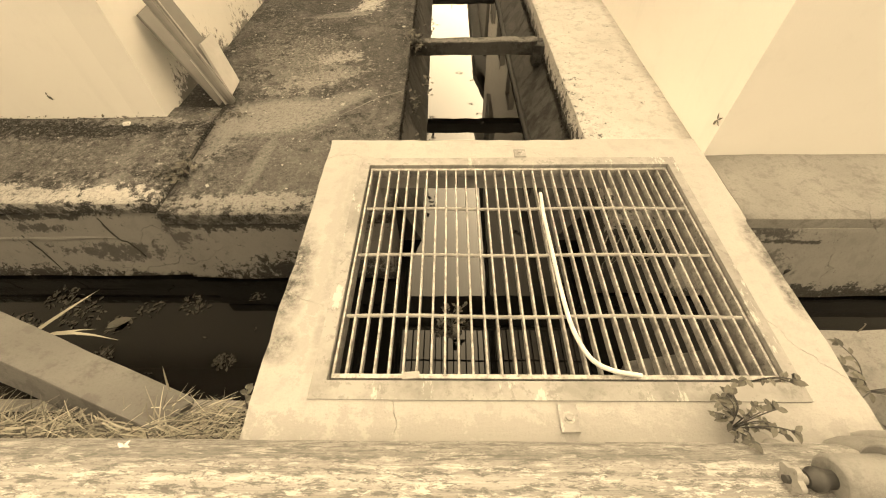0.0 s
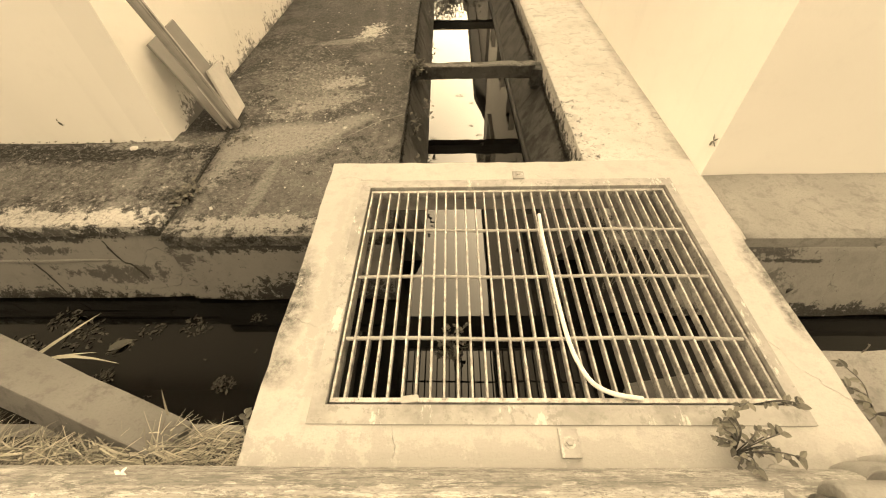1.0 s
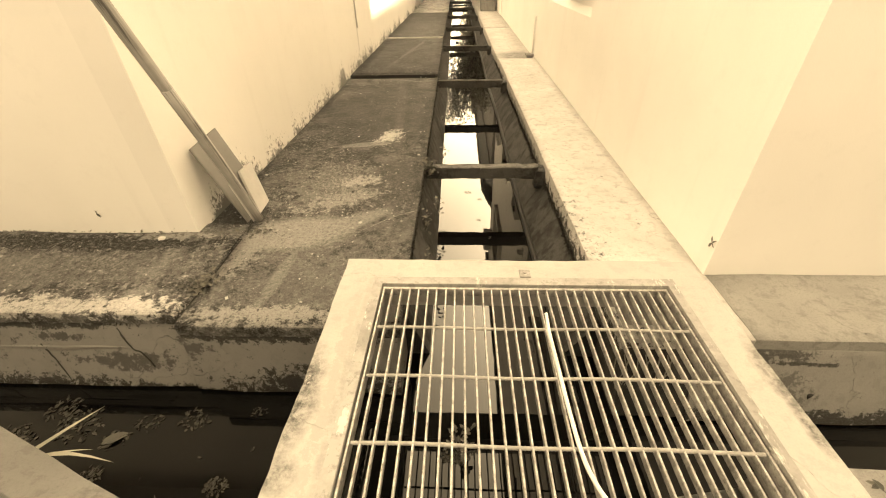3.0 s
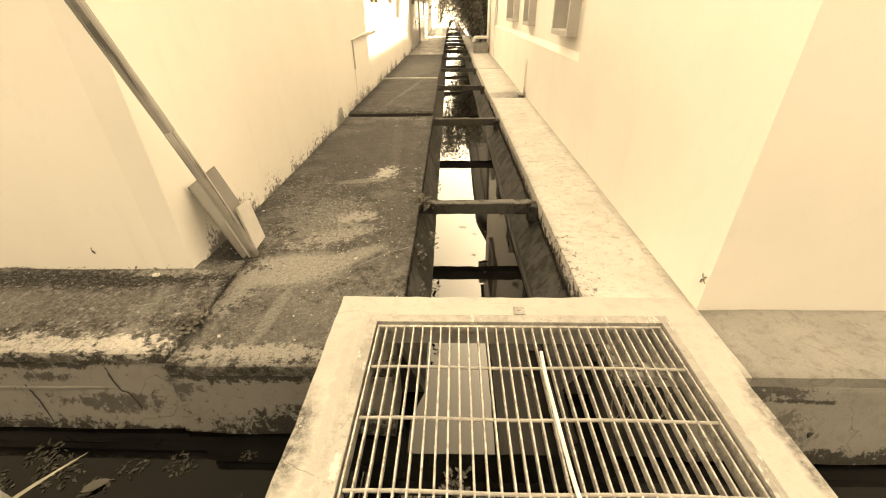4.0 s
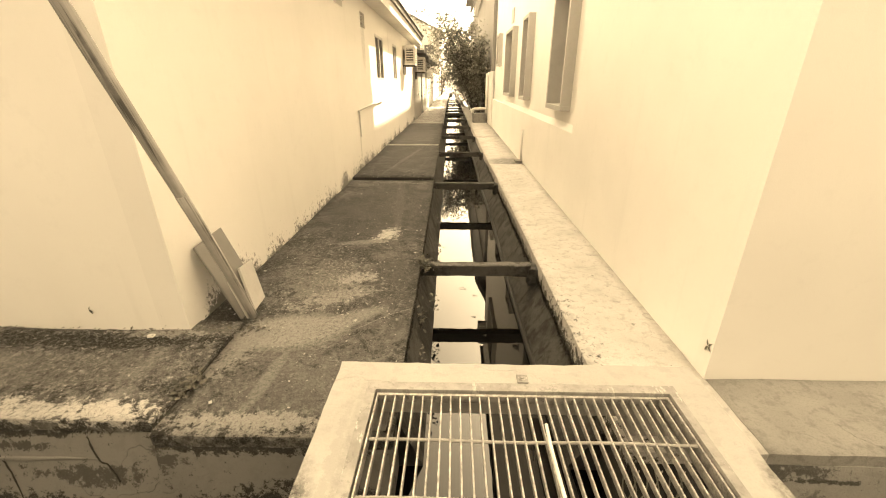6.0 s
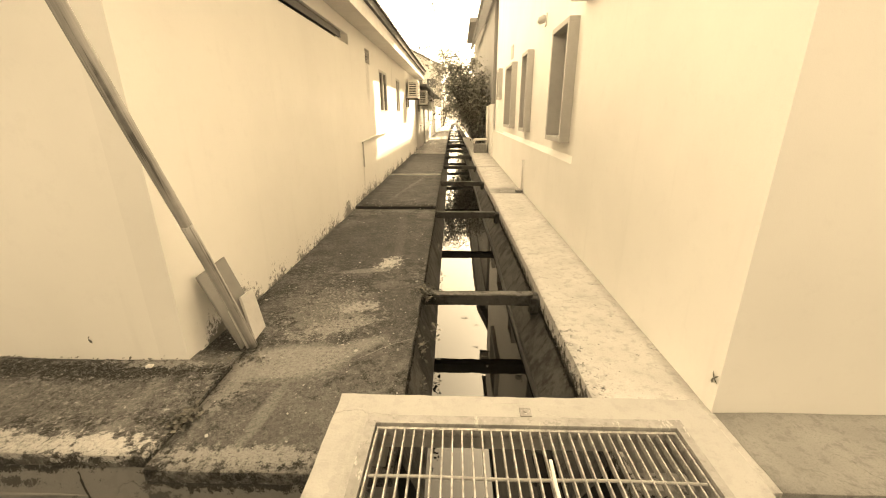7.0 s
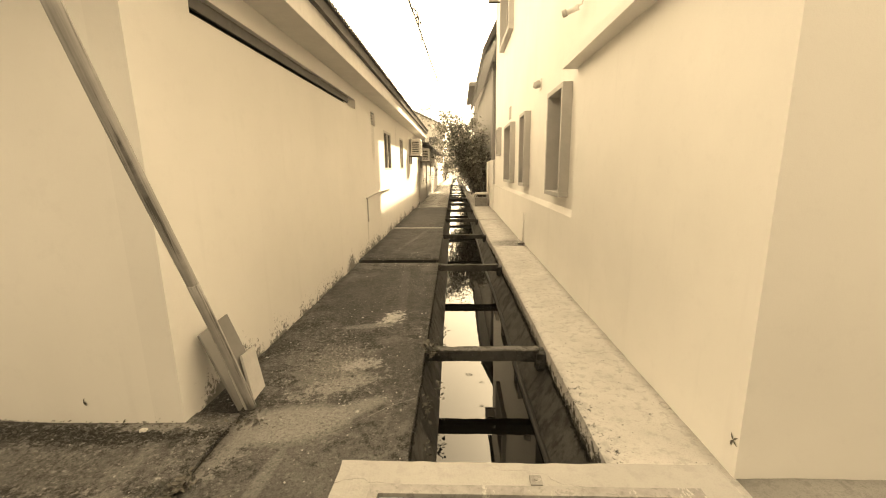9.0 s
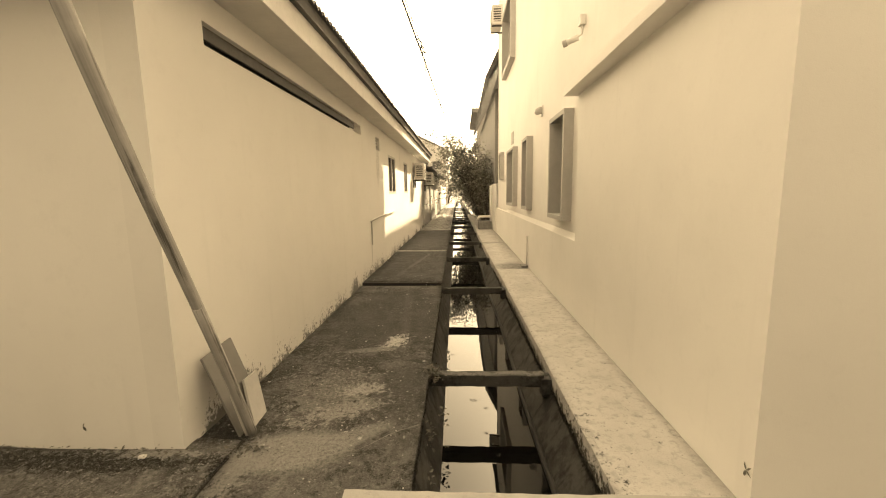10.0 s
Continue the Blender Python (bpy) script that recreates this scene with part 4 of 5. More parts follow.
# ---- the cover over the drain junction ----
CX0, CX1, CY0, CY1, CZ = -0.53, 1.175, 0.255, 1.605, 0.275
GX0, GX1, GY0, GY1 = -0.32, 0.98, 0.45, 1.405
cover = base("drain_cover", "pale concrete cover slab with a steel grating set in it", "drain cover", (0.3, 0.9, 0))


def ring(x0, x1, y0, y1, a0, a1, b0, b1, z0, z1, chip=0.0, cell=0.06):
    """A flat frame between an outer and an inner rectangle."""
    def ticks(*c):
        out = []
        for p, q in zip(c, c[1:]):
            n = max(1, int((q - p) / cell))
            out += [p + (q - p) * i / n for i in range(n)]
        return out + [c[-1]]
    xs, ys = ticks(x0, a0, a1, x1), ticks(y0, b0, b1, y1)
    bm = bmesh.new()
    made = {}

    def vert(i, j, t):
        if (i, j, t) not in made:
            p = Vector((xs[i], ys[j], z1 if t else z0))
            rim = xs[i] in (x0, x1) or ys[j] in (y0, y1)
            if rim and chip:
                o = chip * noise.noise_vector(Vector((p.x * 7, p.y * 7, p.z * 3))) + chip * 0.6 * noise.noise_vector(Vector((p.x * 23, p.y * 23, 1)))
                p += Vector((o.x, o.y, -abs(o.z) if t else 0))
            elif t and chip:
                p.z += 0.25 * chip * noise.noise(p * 5)
            made[(i, j, t)] = bm.verts.new(p)
        return made[(i, j, t)]

    def solid(i, j):
        if not (0 <= i < len(xs) - 1 and 0 <= j < len(ys) - 1):
            return False
        return not (a0 - 1e-6 < (xs[i] + xs[i + 1]) / 2 < a1 and b0 < (ys[j] + ys[j + 1]) / 2 < b1)

    for i in range(len(xs) - 1):
        for j in range(len(ys) - 1):
            if solid(i, j):
                for t in (0, 1):
                    bm.faces.new((vert(i, j, t), vert(i + 1, j, t), vert(i + 1, j + 1, t), vert(i, j + 1, t)))
                for (di, dj), (p, q) in (((-1, 0), ((i, j), (i, j + 1))), ((1, 0), ((i + 1, j), (i + 1, j + 1))), ((0, -1), ((i, j), (i + 1, j))), ((0, 1), ((i, j + 1), (i + 1, j + 1)))):
                    if not solid(i + di, j + dj):
                        bm.faces.new((vert(*p, 0), vert(*q, 0), vert(*q, 1), vert(*p, 1)))
    return bm


own(part("slab", ring(CX0, CX1, CY0, CY1, GX0 - 0.012, GX1 + 0.012, GY0 - 0.012, GY1 + 0.012, 0.14, CZ, 0.007), M_COVER, cover, "pale worn concrete slab"), cover)
for lo, hi in (((CX0 + 0.01, 1.43, 0.004), (-0.3, CY1 - 0.01, 0.14)), ((0.86, 1.43, 0.004), (CX1 - 0.01, CY1 - 0.01, 0.14)), ((CX0 + 0.01, CY0 + 0.01, 0.05), (CX1 - 0.01, 0.395, 0.14))):
    own(part("footing", box(lo, hi, 0.005), M_COVER, cover), cover)
FZ = CZ + 0.006
own(part("steel_frame", ring(-0.37, 1.025, 0.385, 1.462, GX0 - 0.007, GX1 + 0.007, GY0 - 0.011, GY1 + 0.007, CZ - 0.02, FZ, 0.0015, 0.2), M_STEEL, cover, "flaking painted steel frame let into the slab"), cover)
for x, y, l in ((0.347, 1.492, 0.055), (0.349, 0.338, 0.075)):
    tab = own(part("hinge_tab", box((x - 0.026, y - l / 2, FZ - 0.003), (x + 0.026, y + l / 2, FZ + 0.004), 0.003), M_STEEL, cover, "small steel tab with a bolt"), cover)
    part("bolt", tube([(x, y, FZ + 0.003), (x, y, FZ + 0.012)], 0.01, 6), M_REBAR, tab)
    part("washer", tube([(x, y, FZ + 0.003), (x, y, FZ + 0.006)], 0.016, 14), M_GALV, tab)

grate = base("grating", "rusted galvanised steel grating of thin parallel bars", "grating", (0.3, 0.9, 0.24))
gz = 0.266
for lo, hi in (((GX0, GY0, gz - 0.04), (GX1, GY0 + 0.014, gz + 0.002)), ((GX0, GY1 - 0.014, gz - 0.04), (GX1, GY1, gz + 0.002)), ((GX0, GY0 + 0.014, gz - 0.04), (GX0 + 0.008, GY1 - 0.014, gz + 0.001)), ((GX1 - 0.008, GY0 + 0.014, gz - 0.04), (GX1, GY1 - 0.014, gz + 0.001))):
    own(part("edge_bar", box(lo, hi, 0.0015), M_GALV, grate), grate)
bar_mesh = mesh_of("bar", box((-0.0036, GY0 + 0.014, gz - 0.028), (0.0036, GY1 - 0.014, gz), 0.0015, None, 1), M_GALV)
rng = random.Random(3)
for k in range(1, 31):
    bar = new("bar", bar_mesh)
    bar.parent = grate
    bar.matrix_parent_inverse = Matrix.Translation(-grate.location)
    bar.matrix_basis = pose(GX0 + (GX1 - GX0) * k / 31 + rng.uniform(-0.0012, 0.0012), 0, rng.uniform(-0.001, 0.001), 0, 0, rng.uniform(-0.06, 0.06))
for y in (0.66, 0.915, 1.155):
    # ribbed reinforcing bars let through under the top edge
    bm = bmesh.new()
    n = 216
    pts = [(GX0 + 0.012 + (GX1 - GX0 - 0.024) * i / n, y + 0.003 * math.sin(i * 0.05), gz - 0.005) for i in range(n + 1)]
    tube(pts, 0.0062, 8, True, bm, [1.0 + 0.14 * (i % 2) for i in range(n + 1)])
    own(part("cross_bar", bm, M_REBAR, grate, "ribbed cross bar"), grate)

hose = thing("hose", tube(curve([(0.405, 1.235, 0.272), (0.398, 1.1, 0.279), (0.40, 0.93, 0.279), (0.402, 0.78, 0.279), (0.408, 0.65, 0.279), (0.422, 0.57, 0.279), (0.45, 0.505, 0.28), (0.50, 0.472, 0.281), (0.58, 0.455, 0.283)], 8), 0.0072, 10), M_HOSE, "bent dirty white plastic hose lying on the grating", "hose")
scrap = thing("concrete_scrap", roughen(box((-0.026, -0.011, 0), (0.026, 0.011, 0.007), 0.003, pose(-0.085, 0.458, gz + 0.002, 0, 0, 4)), 0.003, 40), M_COVER, "pale mortar crumb on the grating edge", "rubble")

# ---- the main pipe in front ----
PY, PZ, PR = 0.11, 0.275, 0.165
main = base("water_main", "large weathered pipe with flaking streaked coating", "pipe", (0, PY, PZ))
bm = tube([(x, 0.0, 0.0) for x in np.linspace(-7, 1.02, 80)], PR, 40)
for v in bm.verts:
    v.co += 0.003 * noise.noise_vector(Vector((v.co.x * 2, v.co.y * 9, v.co.z * 9)))
part("barrel", bm, M_PIPE, main)
part("barrel", tube([(1.24, 0, 0), (7.0, 0, 0)], PR, 40), M_PIPE, main)
part("coupling", tube([(0.98, 0, 0), (1.0, 0, 0), (1.02, 0, 0), (1.2, 0, 0), (1.22, 0, 0), (1.25, 0, 0)], PR, 40, taper=[1.0, 1.08, 1.12, 1.12, 1.06, 1.0]), M_FITTING, main, "grey pipe coupling")
part("strap", tube([(1.075, 0, 0), (1.08, 0, 0), (1.13, 0, 0), (1.135, 0, 0)], PR, 40, taper=[1.12, 1.2, 1.2, 1.12]), M_STEEL, main, "pale clamp strap")
valve = base("valve", "small tap with a pale scalloped handwheel on the pipe", "valve", (0.79, 0.17, 0.448))
part("stem", tube([(0.05, 0, 0), (-0.045, 0, 0.0)], 0.011, 12), M_REBAR, valve)
part("bonnet", tube([(0.035, 0, 0), (0.012, 0, 0), (0.008, 0, 0), (-0.008, 0, 0), (-0.012, 0, 0), (-0.024, 0, 0)], 0.024, 14, taper=[0.8, 0.8, 1.0, 1.0, 0.7, 0.7]), M_DARK, valve, "dark threaded bonnet")
part("body", tube([(0.03, 0, -0.004), (0.036, 0, -0.004), (0.15, 0, -0.004), (0.155, 0, -0.004)], 0.05, 24, taper=[0.85, 1.0, 1.0, 0.95]), M_FITTING, valve, "grey valve body")
part("flange", tube([(0.15, 0, -0.004), (0.155, 0, -0.004), (0.185, 0, -0.004), (0.19, 0, -0.004)], 0.068, 28, taper=[0.92, 1.0, 1.0, 0.92]), M_FITTING, valve, "round valve flange")
part("saddle", box((0.06, -0.06, -0.09), (0.17, 0.03, -0.03), 0.012), M_FITTING, valve)
bm = bmesh.new()
prof = [[bm.verts.new((-0.045 - 0.012 * s, (0.028 + 0.005 * math.cos(5 * a)) * math.cos(a), (0.028 + 0.005 * math.cos(5 * a)) * math.sin(a))) for a in [2 * math.pi * i / 40 for i in range(40)]] for s in (0, 1)]
bm.faces.new(prof[0])
bm.faces.new(prof[1][::-1])
for k in range(40):
    bm.faces.new((prof[0][k], prof[0][(k + 1) % 40], prof[1][(k + 1) % 40], prof[1][k]))
part("handwheel", bm, M_STEEL, valve, "pale scalloped handwheel")
part("nut", tube([(-0.056, 0, 0), (-0.066, 0, 0)], 0.009, 6), M_DARK, valve)

# ---- the beam leaning on the bank, the leaning pole and boards ----
post_a, post_b = Vector((-0.78, 0.372, 0.045)), Vector((-1.47, 0.61, 0.17))


def lying(name, a, b, w, h, material, label, category, chip=0.004, turn=0):
    d = b - a
    rot = d.to_track_quat("X", "Z").to_matrix().to_4x4() @ Matrix.Rotation(radians(turn), 4, "X")
    bm = roughen(box((0, -w / 2, -h / 2), (d.length, w / 2, h / 2), 0.006), chip, 6, 0, 0.15)
    bm.transform(Matrix.Translation(a) @ rot)
    return thing(name, bm, material, label, category)


lying("concrete_beam", post_a + Vector((-0.07, -0.002, 0.01)), post_a + Vector((-0.01, -0.022, 0.0)) + (post_b - post_a) * 3.0, 0.14, 0.13, M_POST, "long smooth grey concrete beam leaning over the drain", "beam", turn=24)

foot, head = Vector((-1.41, 2.40, 0.03)), Vector((-1.55, 1.365, 2.96))
pole = base("pole", "tall weathered wooden pole leaning from the path to the eave", "pole", foot)
rel = head - foot
pole.rotation_mode = "QUATERNION"
pole.rotation_quaternion = rel.to_track_quat("Z", "Y")
line = [Vector((0.008 * math.sin(7 * t), 0.006 * math.cos(5 * t), rel.length * t)) for t in [i / 30 for i in range(34)]]
part("shaft", tube(line, 0.0345, 16, taper=[0.8 + 0.25 * i / 33 for i in range(34)]), M_WOOD, pole)
part("sheath", tube([p + Vector((0.004, -0.006, 0)) for p in line[:11]], 0.0302, 16), M_WOOD, pole, "split lower sheath")


def leaning_board(name, corners, thick, material, label):
    """A flat offcut leaning on the wall: bottom near, bottom far, top far and top near corner of its outer face."""
    c = [Vector(p) for p in corners]
    n = (c[1] - c[0]).cross(c[3] - c[0]).normalized() * thick
    bm = bmesh.new()
    vs = [bm.verts.new(p) for p in c] + [bm.verts.new(p - n) for p in c]
    for q in ((0, 1, 2, 3), (7, 6, 5, 4), (0, 4, 5, 1), (1, 5, 6, 2), (2, 6, 7, 3), (3, 7, 4, 0)):
        bm.faces.new([vs[i] for i in q])
    bmesh.ops.bevel(bm, geom=bm.edges[:], offset=0.003, segments=2, profile=0.6, affect="EDGES")
    return thing(name, bm, material, label, "board", "boards by the pole")


leaning_board("board", ((-1.50, 2.39, 0.0), (-1.50, 2.715, 0.0), (-1.722, 2.735, 0.57), (-1.722, 2.40, 0.545)), -0.018, M_BOARD, "flat grey board offcut leaning against the wall behind the pole")
leaning_board("board", ((-1.462, 2.50, 0.003), (-1.478, 2.70, 0.002), (-1.585, 2.80, 0.285), (-1.572, 2.60, 0.30)), -0.02, M_BOARD_PALE, "short pale board offcut leaning on the grey board")
leaning_board("batten", ((-1.458, 2.40, 0.0), (-1.458, 2.432, 0.0), (-1.55, 2.442, 0.295), (-1.55, 2.41, 0.29)), -0.022, M_BOARD_PALE, "narrow pale batten offcut standing beside the pole")

# ---- plants, straw, floating rubbish ----


def weed(name, root, stems, rng, leaf, label, spread=1.0, material=M_LEAF):
    """A low broad-leaved weed: thin stems with leaves of their own."""
    w = base(name, label, "weed", root)
    for s in range(stems):
        a = rng.uniform(0, 2 * math.pi)
        reach = rng.uniform(0.5, 1.0) * spread
        tip = Vector((math.cos(a) * 0.13 * reach, math.sin(a) * 0.13 * reach, rng.uniform(0.05, 0.14) * (0.6 + 0.4 * spread)))
        mid = tip * 0.5 + Vector((0, 0, 0.03))
        pts = curve([(0, 0, 0), mid, tip], 5)
        part("stem", tube(pts, 0.0016, 5), M_BARK, w)
        bm = bmesh.new()
        for k in range(rng.randint(6, 9)):
            p = pts[min(len(pts) - 1, 3 + int(k * (len(pts) - 3) / 5))]
            b = a + rng.uniform(-1.5, 1.5)
            d = Vector((math.cos(b), math.sin(b), rng.uniform(-0.3, 0.4)))
            size = leaf * rng.uniform(0.6, 1.15)
            leaf_into(bm, Vector(p), d, Vector((0, 0, 1)), size, size * 0.62)
        part("foliage", bm, material, w)
    return w


rng = random.Random(11)
weed("weed", (0.775, 0.318, 0.27), 20, rng, 0.024, "dusty broad-leaved weed growing over the cover's edge", 0.8)
w = weed("weed", (0.86, 0.44, 0.275), 3, rng, 0.03, "thin weed sprig growing through the grating", 0.7)
weed("weed", (1.42, 0.50, 0.05), 8, rng, 0.034, "tall dusty weed on the bank beside the cover", 1.3)
weed("weed", (1.46, 0.38, 0.05), 9, rng, 0.04, "low dark weed on the bank", 1.2)
weed("weed", (-0.62, 0.40, 0.05), 4, rng, 0.025, "small seedling in the bank's crack", 0.6)
stalk = thing("stalk", tube(curve([(1.538, 0.72, 0.05), (1.538, 0.722, 0.075), (1.535, 0.725, 0.095), (1.528, 0.725, 0.102)], 4), 0.0022, 6, taper=None), M_STRAW, "pale dry stalk at the bank's edge", "stalk")


def straw_bed(x0, x1, y0, y1, z, count, rng, length=0.16):
    bm = bmesh.new()
    for _ in range(count):
        p = Vector((rng.uniform(x0, x1), rng.uniform(y0, y1), z + rng.uniform(0.0, 0.09)))
        a = rng.uniform(0, 2 * math.pi) if rng.random() < 0.45 else rng.gauss(0.0, 0.5) + rng.choice((0, math.pi))
        d = Vector((math.cos(a), math.sin(a) * 0.9, rng.uniform(-0.05, 0.45)))
        blade_into(bm, p, d, length * rng.uniform(0.4, 1.2), rng.uniform(0.0015, 0.0048), rng.uniform(0.1, 0.6), rng)
    return bm


rng = random.Random(21)
# dark sheet over the pale bank gives the straw's gaps their shade
thing("straw_underlay", roughen(box((-2.2, 0.2, 0.045), (-0.555, 0.41, 0.064), 0.004), 0.008, 9, 0, 0.06), M_MUD, "dark sheet under the straw, for the shade in its gaps", "soil", "", "stuff")
tagged(new("dry_grass", mesh_of("dry_grass", straw_bed(-1.5, -0.82, 0.25, 0.36, 0.06, 2600, rng), M_STRAW)), "tangled dry straw on the bank behind the pipe", "dry grass", "", "stuff")
tagged(new("dry_grass", mesh_of("dry_grass", straw_bed(-0.88, -0.56, 0.27, 0.42, 0.05, 620, rng, 0.09), M_STRAW)), "thin dry straw beside the cover", "dry grass", "", "stuff")
for root, d, length, width, droop in (((-1.5, 0.68, 0.1), (0.7, 0.75, 0.15), 0.24, 0.02, 0.05), ((-1.44, 0.66, 0.11), (0.95, 0.12, 0.42), 0.23, 0.018, 0.75),
                                      ((-1.47, 0.66, 0.1), (0.9, 0.3, 0.1), 0.17, 0.012, 0.3), ((-0.90, 0.45, 0.06), (0.05, 0.25, 0.6), 0.17, 0.014, 0.1)):
    bm = bmesh.new()
    blade_into(bm, Vector(root), Vector(d), length, width, droop, rng)
    thing("reed_leaf", bm, M_REED, "long dry reed leaf bending over the drain", "reed", "reed leaves")


def flotsam(at, radius, count, rng, label):
    bm = bmesh.new()
    for _ in range(count * 2):
        r, a = radius * math.sqrt(rng.random()), rng.uniform(0, 2 * math.pi)
        p = Vector((at[0] + r * math.cos(a), at[1] + 0.75 * r * math.sin(a), WATER + rng.uniform(0.001, 0.006)))
        b = rng.uniform(0, 2 * math.pi)
        s = min(0.035, radius * rng.uniform(0.1, 0.5) * rng.random() + 0.006)
        leaf_into(bm, p, Vector((math.cos(b), math.sin(b), rng.uniform(-0.02, 0.06))), Vector((0, 0, 1)), s, s * rng.uniform(0.2, 0.7))
    return thing("debris_clump", bm, M_SCUM, label, "debris", "", "stuff")


rng = random.Random(8)
for x, y, r, n in ((-1.74, 1.03, 0.07, 26), (-1.10, 0.82, 0.055, 60), (-1.74, 0.85, 0.06, 40), (-1.38, 1.15, 0.08, 40), (-1.98, 1.1, 0.12, 60), (-1.62, 1.13, 0.07, 24), (-1.05, 1.2, 0.04, 22), (-2.3, 1.0, 0.14, 60), (-0.85, 0.72, 0.02, 10),
                   (-1.25, 0.95, 0.015, 6), (-1.0, 1.0, 0.012, 6), (-2.15, 1.2, 0.1, 40), (-1.45, 0.75, 0.02, 8)):
    flotsam((x, y), r, n, rng, "soggy leaf scum floating on black water")
flotsam((0.02, 1.0), 0.07, 90, rng, "clump of rotting leaves floating under the grating")
flotsam((0.12, 1.03), 0.03, 20, rng, "rotting leaves floating under the grating")
flotsam((0.12, 3.75), 0.03, 14, rng, "leaf scraps floating in the lane drain")
for x, y in ((0.24, 3.6), (0.22, 3.2), (0.3, 2.9), (0.28, 3.05), (0.3, 2.6), (-0.1, 2.7), (-0.12, 3.0), (0.25, 4.4), (-0.1, 4.9)):
    flotsam((x, y), 0.025, 8, rng, "leaf scraps floating in the lane drain")


def moss(at, size, count, rng, label, material=M_MOSS):
    bm = bmesh.new()
    for _ in range(count):
        p = Vector(at) + Vector((rng.gauss(0, size[0]), rng.gauss(0, size[1]), rng.gauss(0, size[2])))
        d = Vector((rng.uniform(-1, 1), rng.uniform(-1, 1), rng.uniform(-0.6, 0.8)))
        s = rng.uniform(0.015, 0.045)
        leaf_into(bm, p, d, Vector((0, 0, 1)), s, s * 0.6)
    return thing("moss_tuft", bm, material, label, "moss", "", "stuff")


for k in range(3):
    y = 3.45 + 3.36 * k
    moss((xl(y) + 0.03, y - 0.03, -0.03 - 0.02 * k), (0.035, 0.05, 0.03), 320 if k == 0 else 90, rng, "dark weedy moss on the strut's end")
for y, n in ((2.1, 14), (2.45, 30), (2.75, 36), (3.0, 20), (4.1, 18), (4.6, 14), (5.4, 16)):
    moss((xl(y) + 0.06 + 0.05 * (n % 3), y, -0.2 - 0.07 * (n % 4)), (0.02, 0.05, 0.05), n, rng, "small dark weed clinging to the drain side")


def crust(name, y0, y1, at, count, spread, rng, label):
    """A ragged black growth along a damp edge."""
    bm = bmesh.new()
    for _ in range(count):
        y = y0 + (y1 - y0) * rng.random() ** 1.4
        x, z = at(y)
        lump = noise.noise(Vector((y * 3.1, 7.0, z)))
        p = Vector((x + rng.gauss(0, 0.004), y, z + lump * spread + rng.gauss(0, spread * (0.35 + 0.4 * abs(lump)))))
        d = Vector((rng.uniform(-0.5, 0.2), rng.uniform(-1, 1), rng.uniform(-1, 1)))
        s = rng.uniform(0.008, 0.024)
        leaf_into(bm, p, d, Vector((-1, 0, 0.3)), s, s * 0.75)
    return thing(name, bm, M_CRUST, label, "mould", "", "stuff")


crust("mould_crust", 1.62, 9.0, lambda y: (xr(y) - 0.019, -0.165 - 0.05 * max(0.0, 2.6 - y)), 4200, 0.028, rng, "black mould crust along the ledge's lower edge")
crust("mould_crust", 1.66, 7.0, lambda y: (xl(y) + 0.016, -0.05), 1500, 0.022, rng, "black mould crust under the path's edge")
moss((-1.455, 1.70, 0.015), (0.03, 0.05, 0.006), 120, rng, "dirt and moss in the slab joint")
moss((-1.36, 2.27, 0.004), (0.10, 0.05, 0.003), 60, rng, "dead leaf litter at the pole's foot")

# dry scraps stuck to the two house corners
bm = bmesh.new()
for d, l in (((0.5, 0, -1), 0.05), ((0.3, 0, 0.6), 0.02)):
    leaf_into(bm, Vector((-2.42, LY - 0.004, 0.17)), Vector(d), Vector((0, -1, 0)), l, l * 0.4)
thing("dry_leaf", bm, M_LEAF, "small dry leaf stuck to the end wall", "leaf")
bm = bmesh.new()
for d, l in (((0, 1, 1), 0.04), ((0, -1, 1.2), 0.035), ((0, 0.5, -1), 0.06), ((0, -0.9, -0.8), 0.035)):
    leaf_into(bm, Vector((RX - 0.006, 1.885, 0.195)), Vector(d), Vector((-1, 0, 0)), l, l * 0.3)
thing("dry_leaf", bm, M_LEAF, "withered dark sprig stuck to the cream wall", "leaf")

# leaf litter and crumbs along the end wall and by the pole
bm = bmesh.new()
rng = random.Random(14)
for _ in range(420):
    x = rng.uniform(-4.2, -1.5)
    y = 2.24 - abs(rng.gauss(0, 0.13))
    s = rng.uniform(0.008, 0.028)
    leaf_into(bm, Vector((x, y, 0.02 + rng.uniform(0, 0.006))), Vector((rng.uniform(-1, 1), rng.uniform(-1, 1), rng.uniform(0, 0.35))), Vector((0, 0, 1)), s, s * 0.6)
tagged(new("leaf_litter", mesh_of("leaf_litter", bm, M_MOSS)), "dead leaf litter and crumbs along the wall foot", "litter", "", "stuff")
# pale grit and paper flecks lying on the path
bm = bmesh.new()
rng = random.Random(4)
for _ in range(330):
    y = 1.5 + 6.0 * rng.random() ** 1.5
    x = rng.uniform(-1.7, xl(y) - 0.03) if y > 2.2 else rng.uniform(-3.2, xl(y) - 0.03)
    r = rng.uniform(0.002, 0.007) * (1.8 if rng.random() < 0.06 else 1)
    top = 0.006 if x > -1.46 else 0.018
    if y > 6.83:
        top += 0.035
    bm_box(bm, (-r, -r * 0.7, 0), (r, r * 0.7, r * 0.4), pose(x, y, top - 0.004, 0, 0, rng.uniform(0, 180)))
tagged(new("grit", mesh_of("grit", bm, M_COVER)), "pale grit and flecks strewn over the path", "grit", "", "stuff")
bm = bmesh.new()
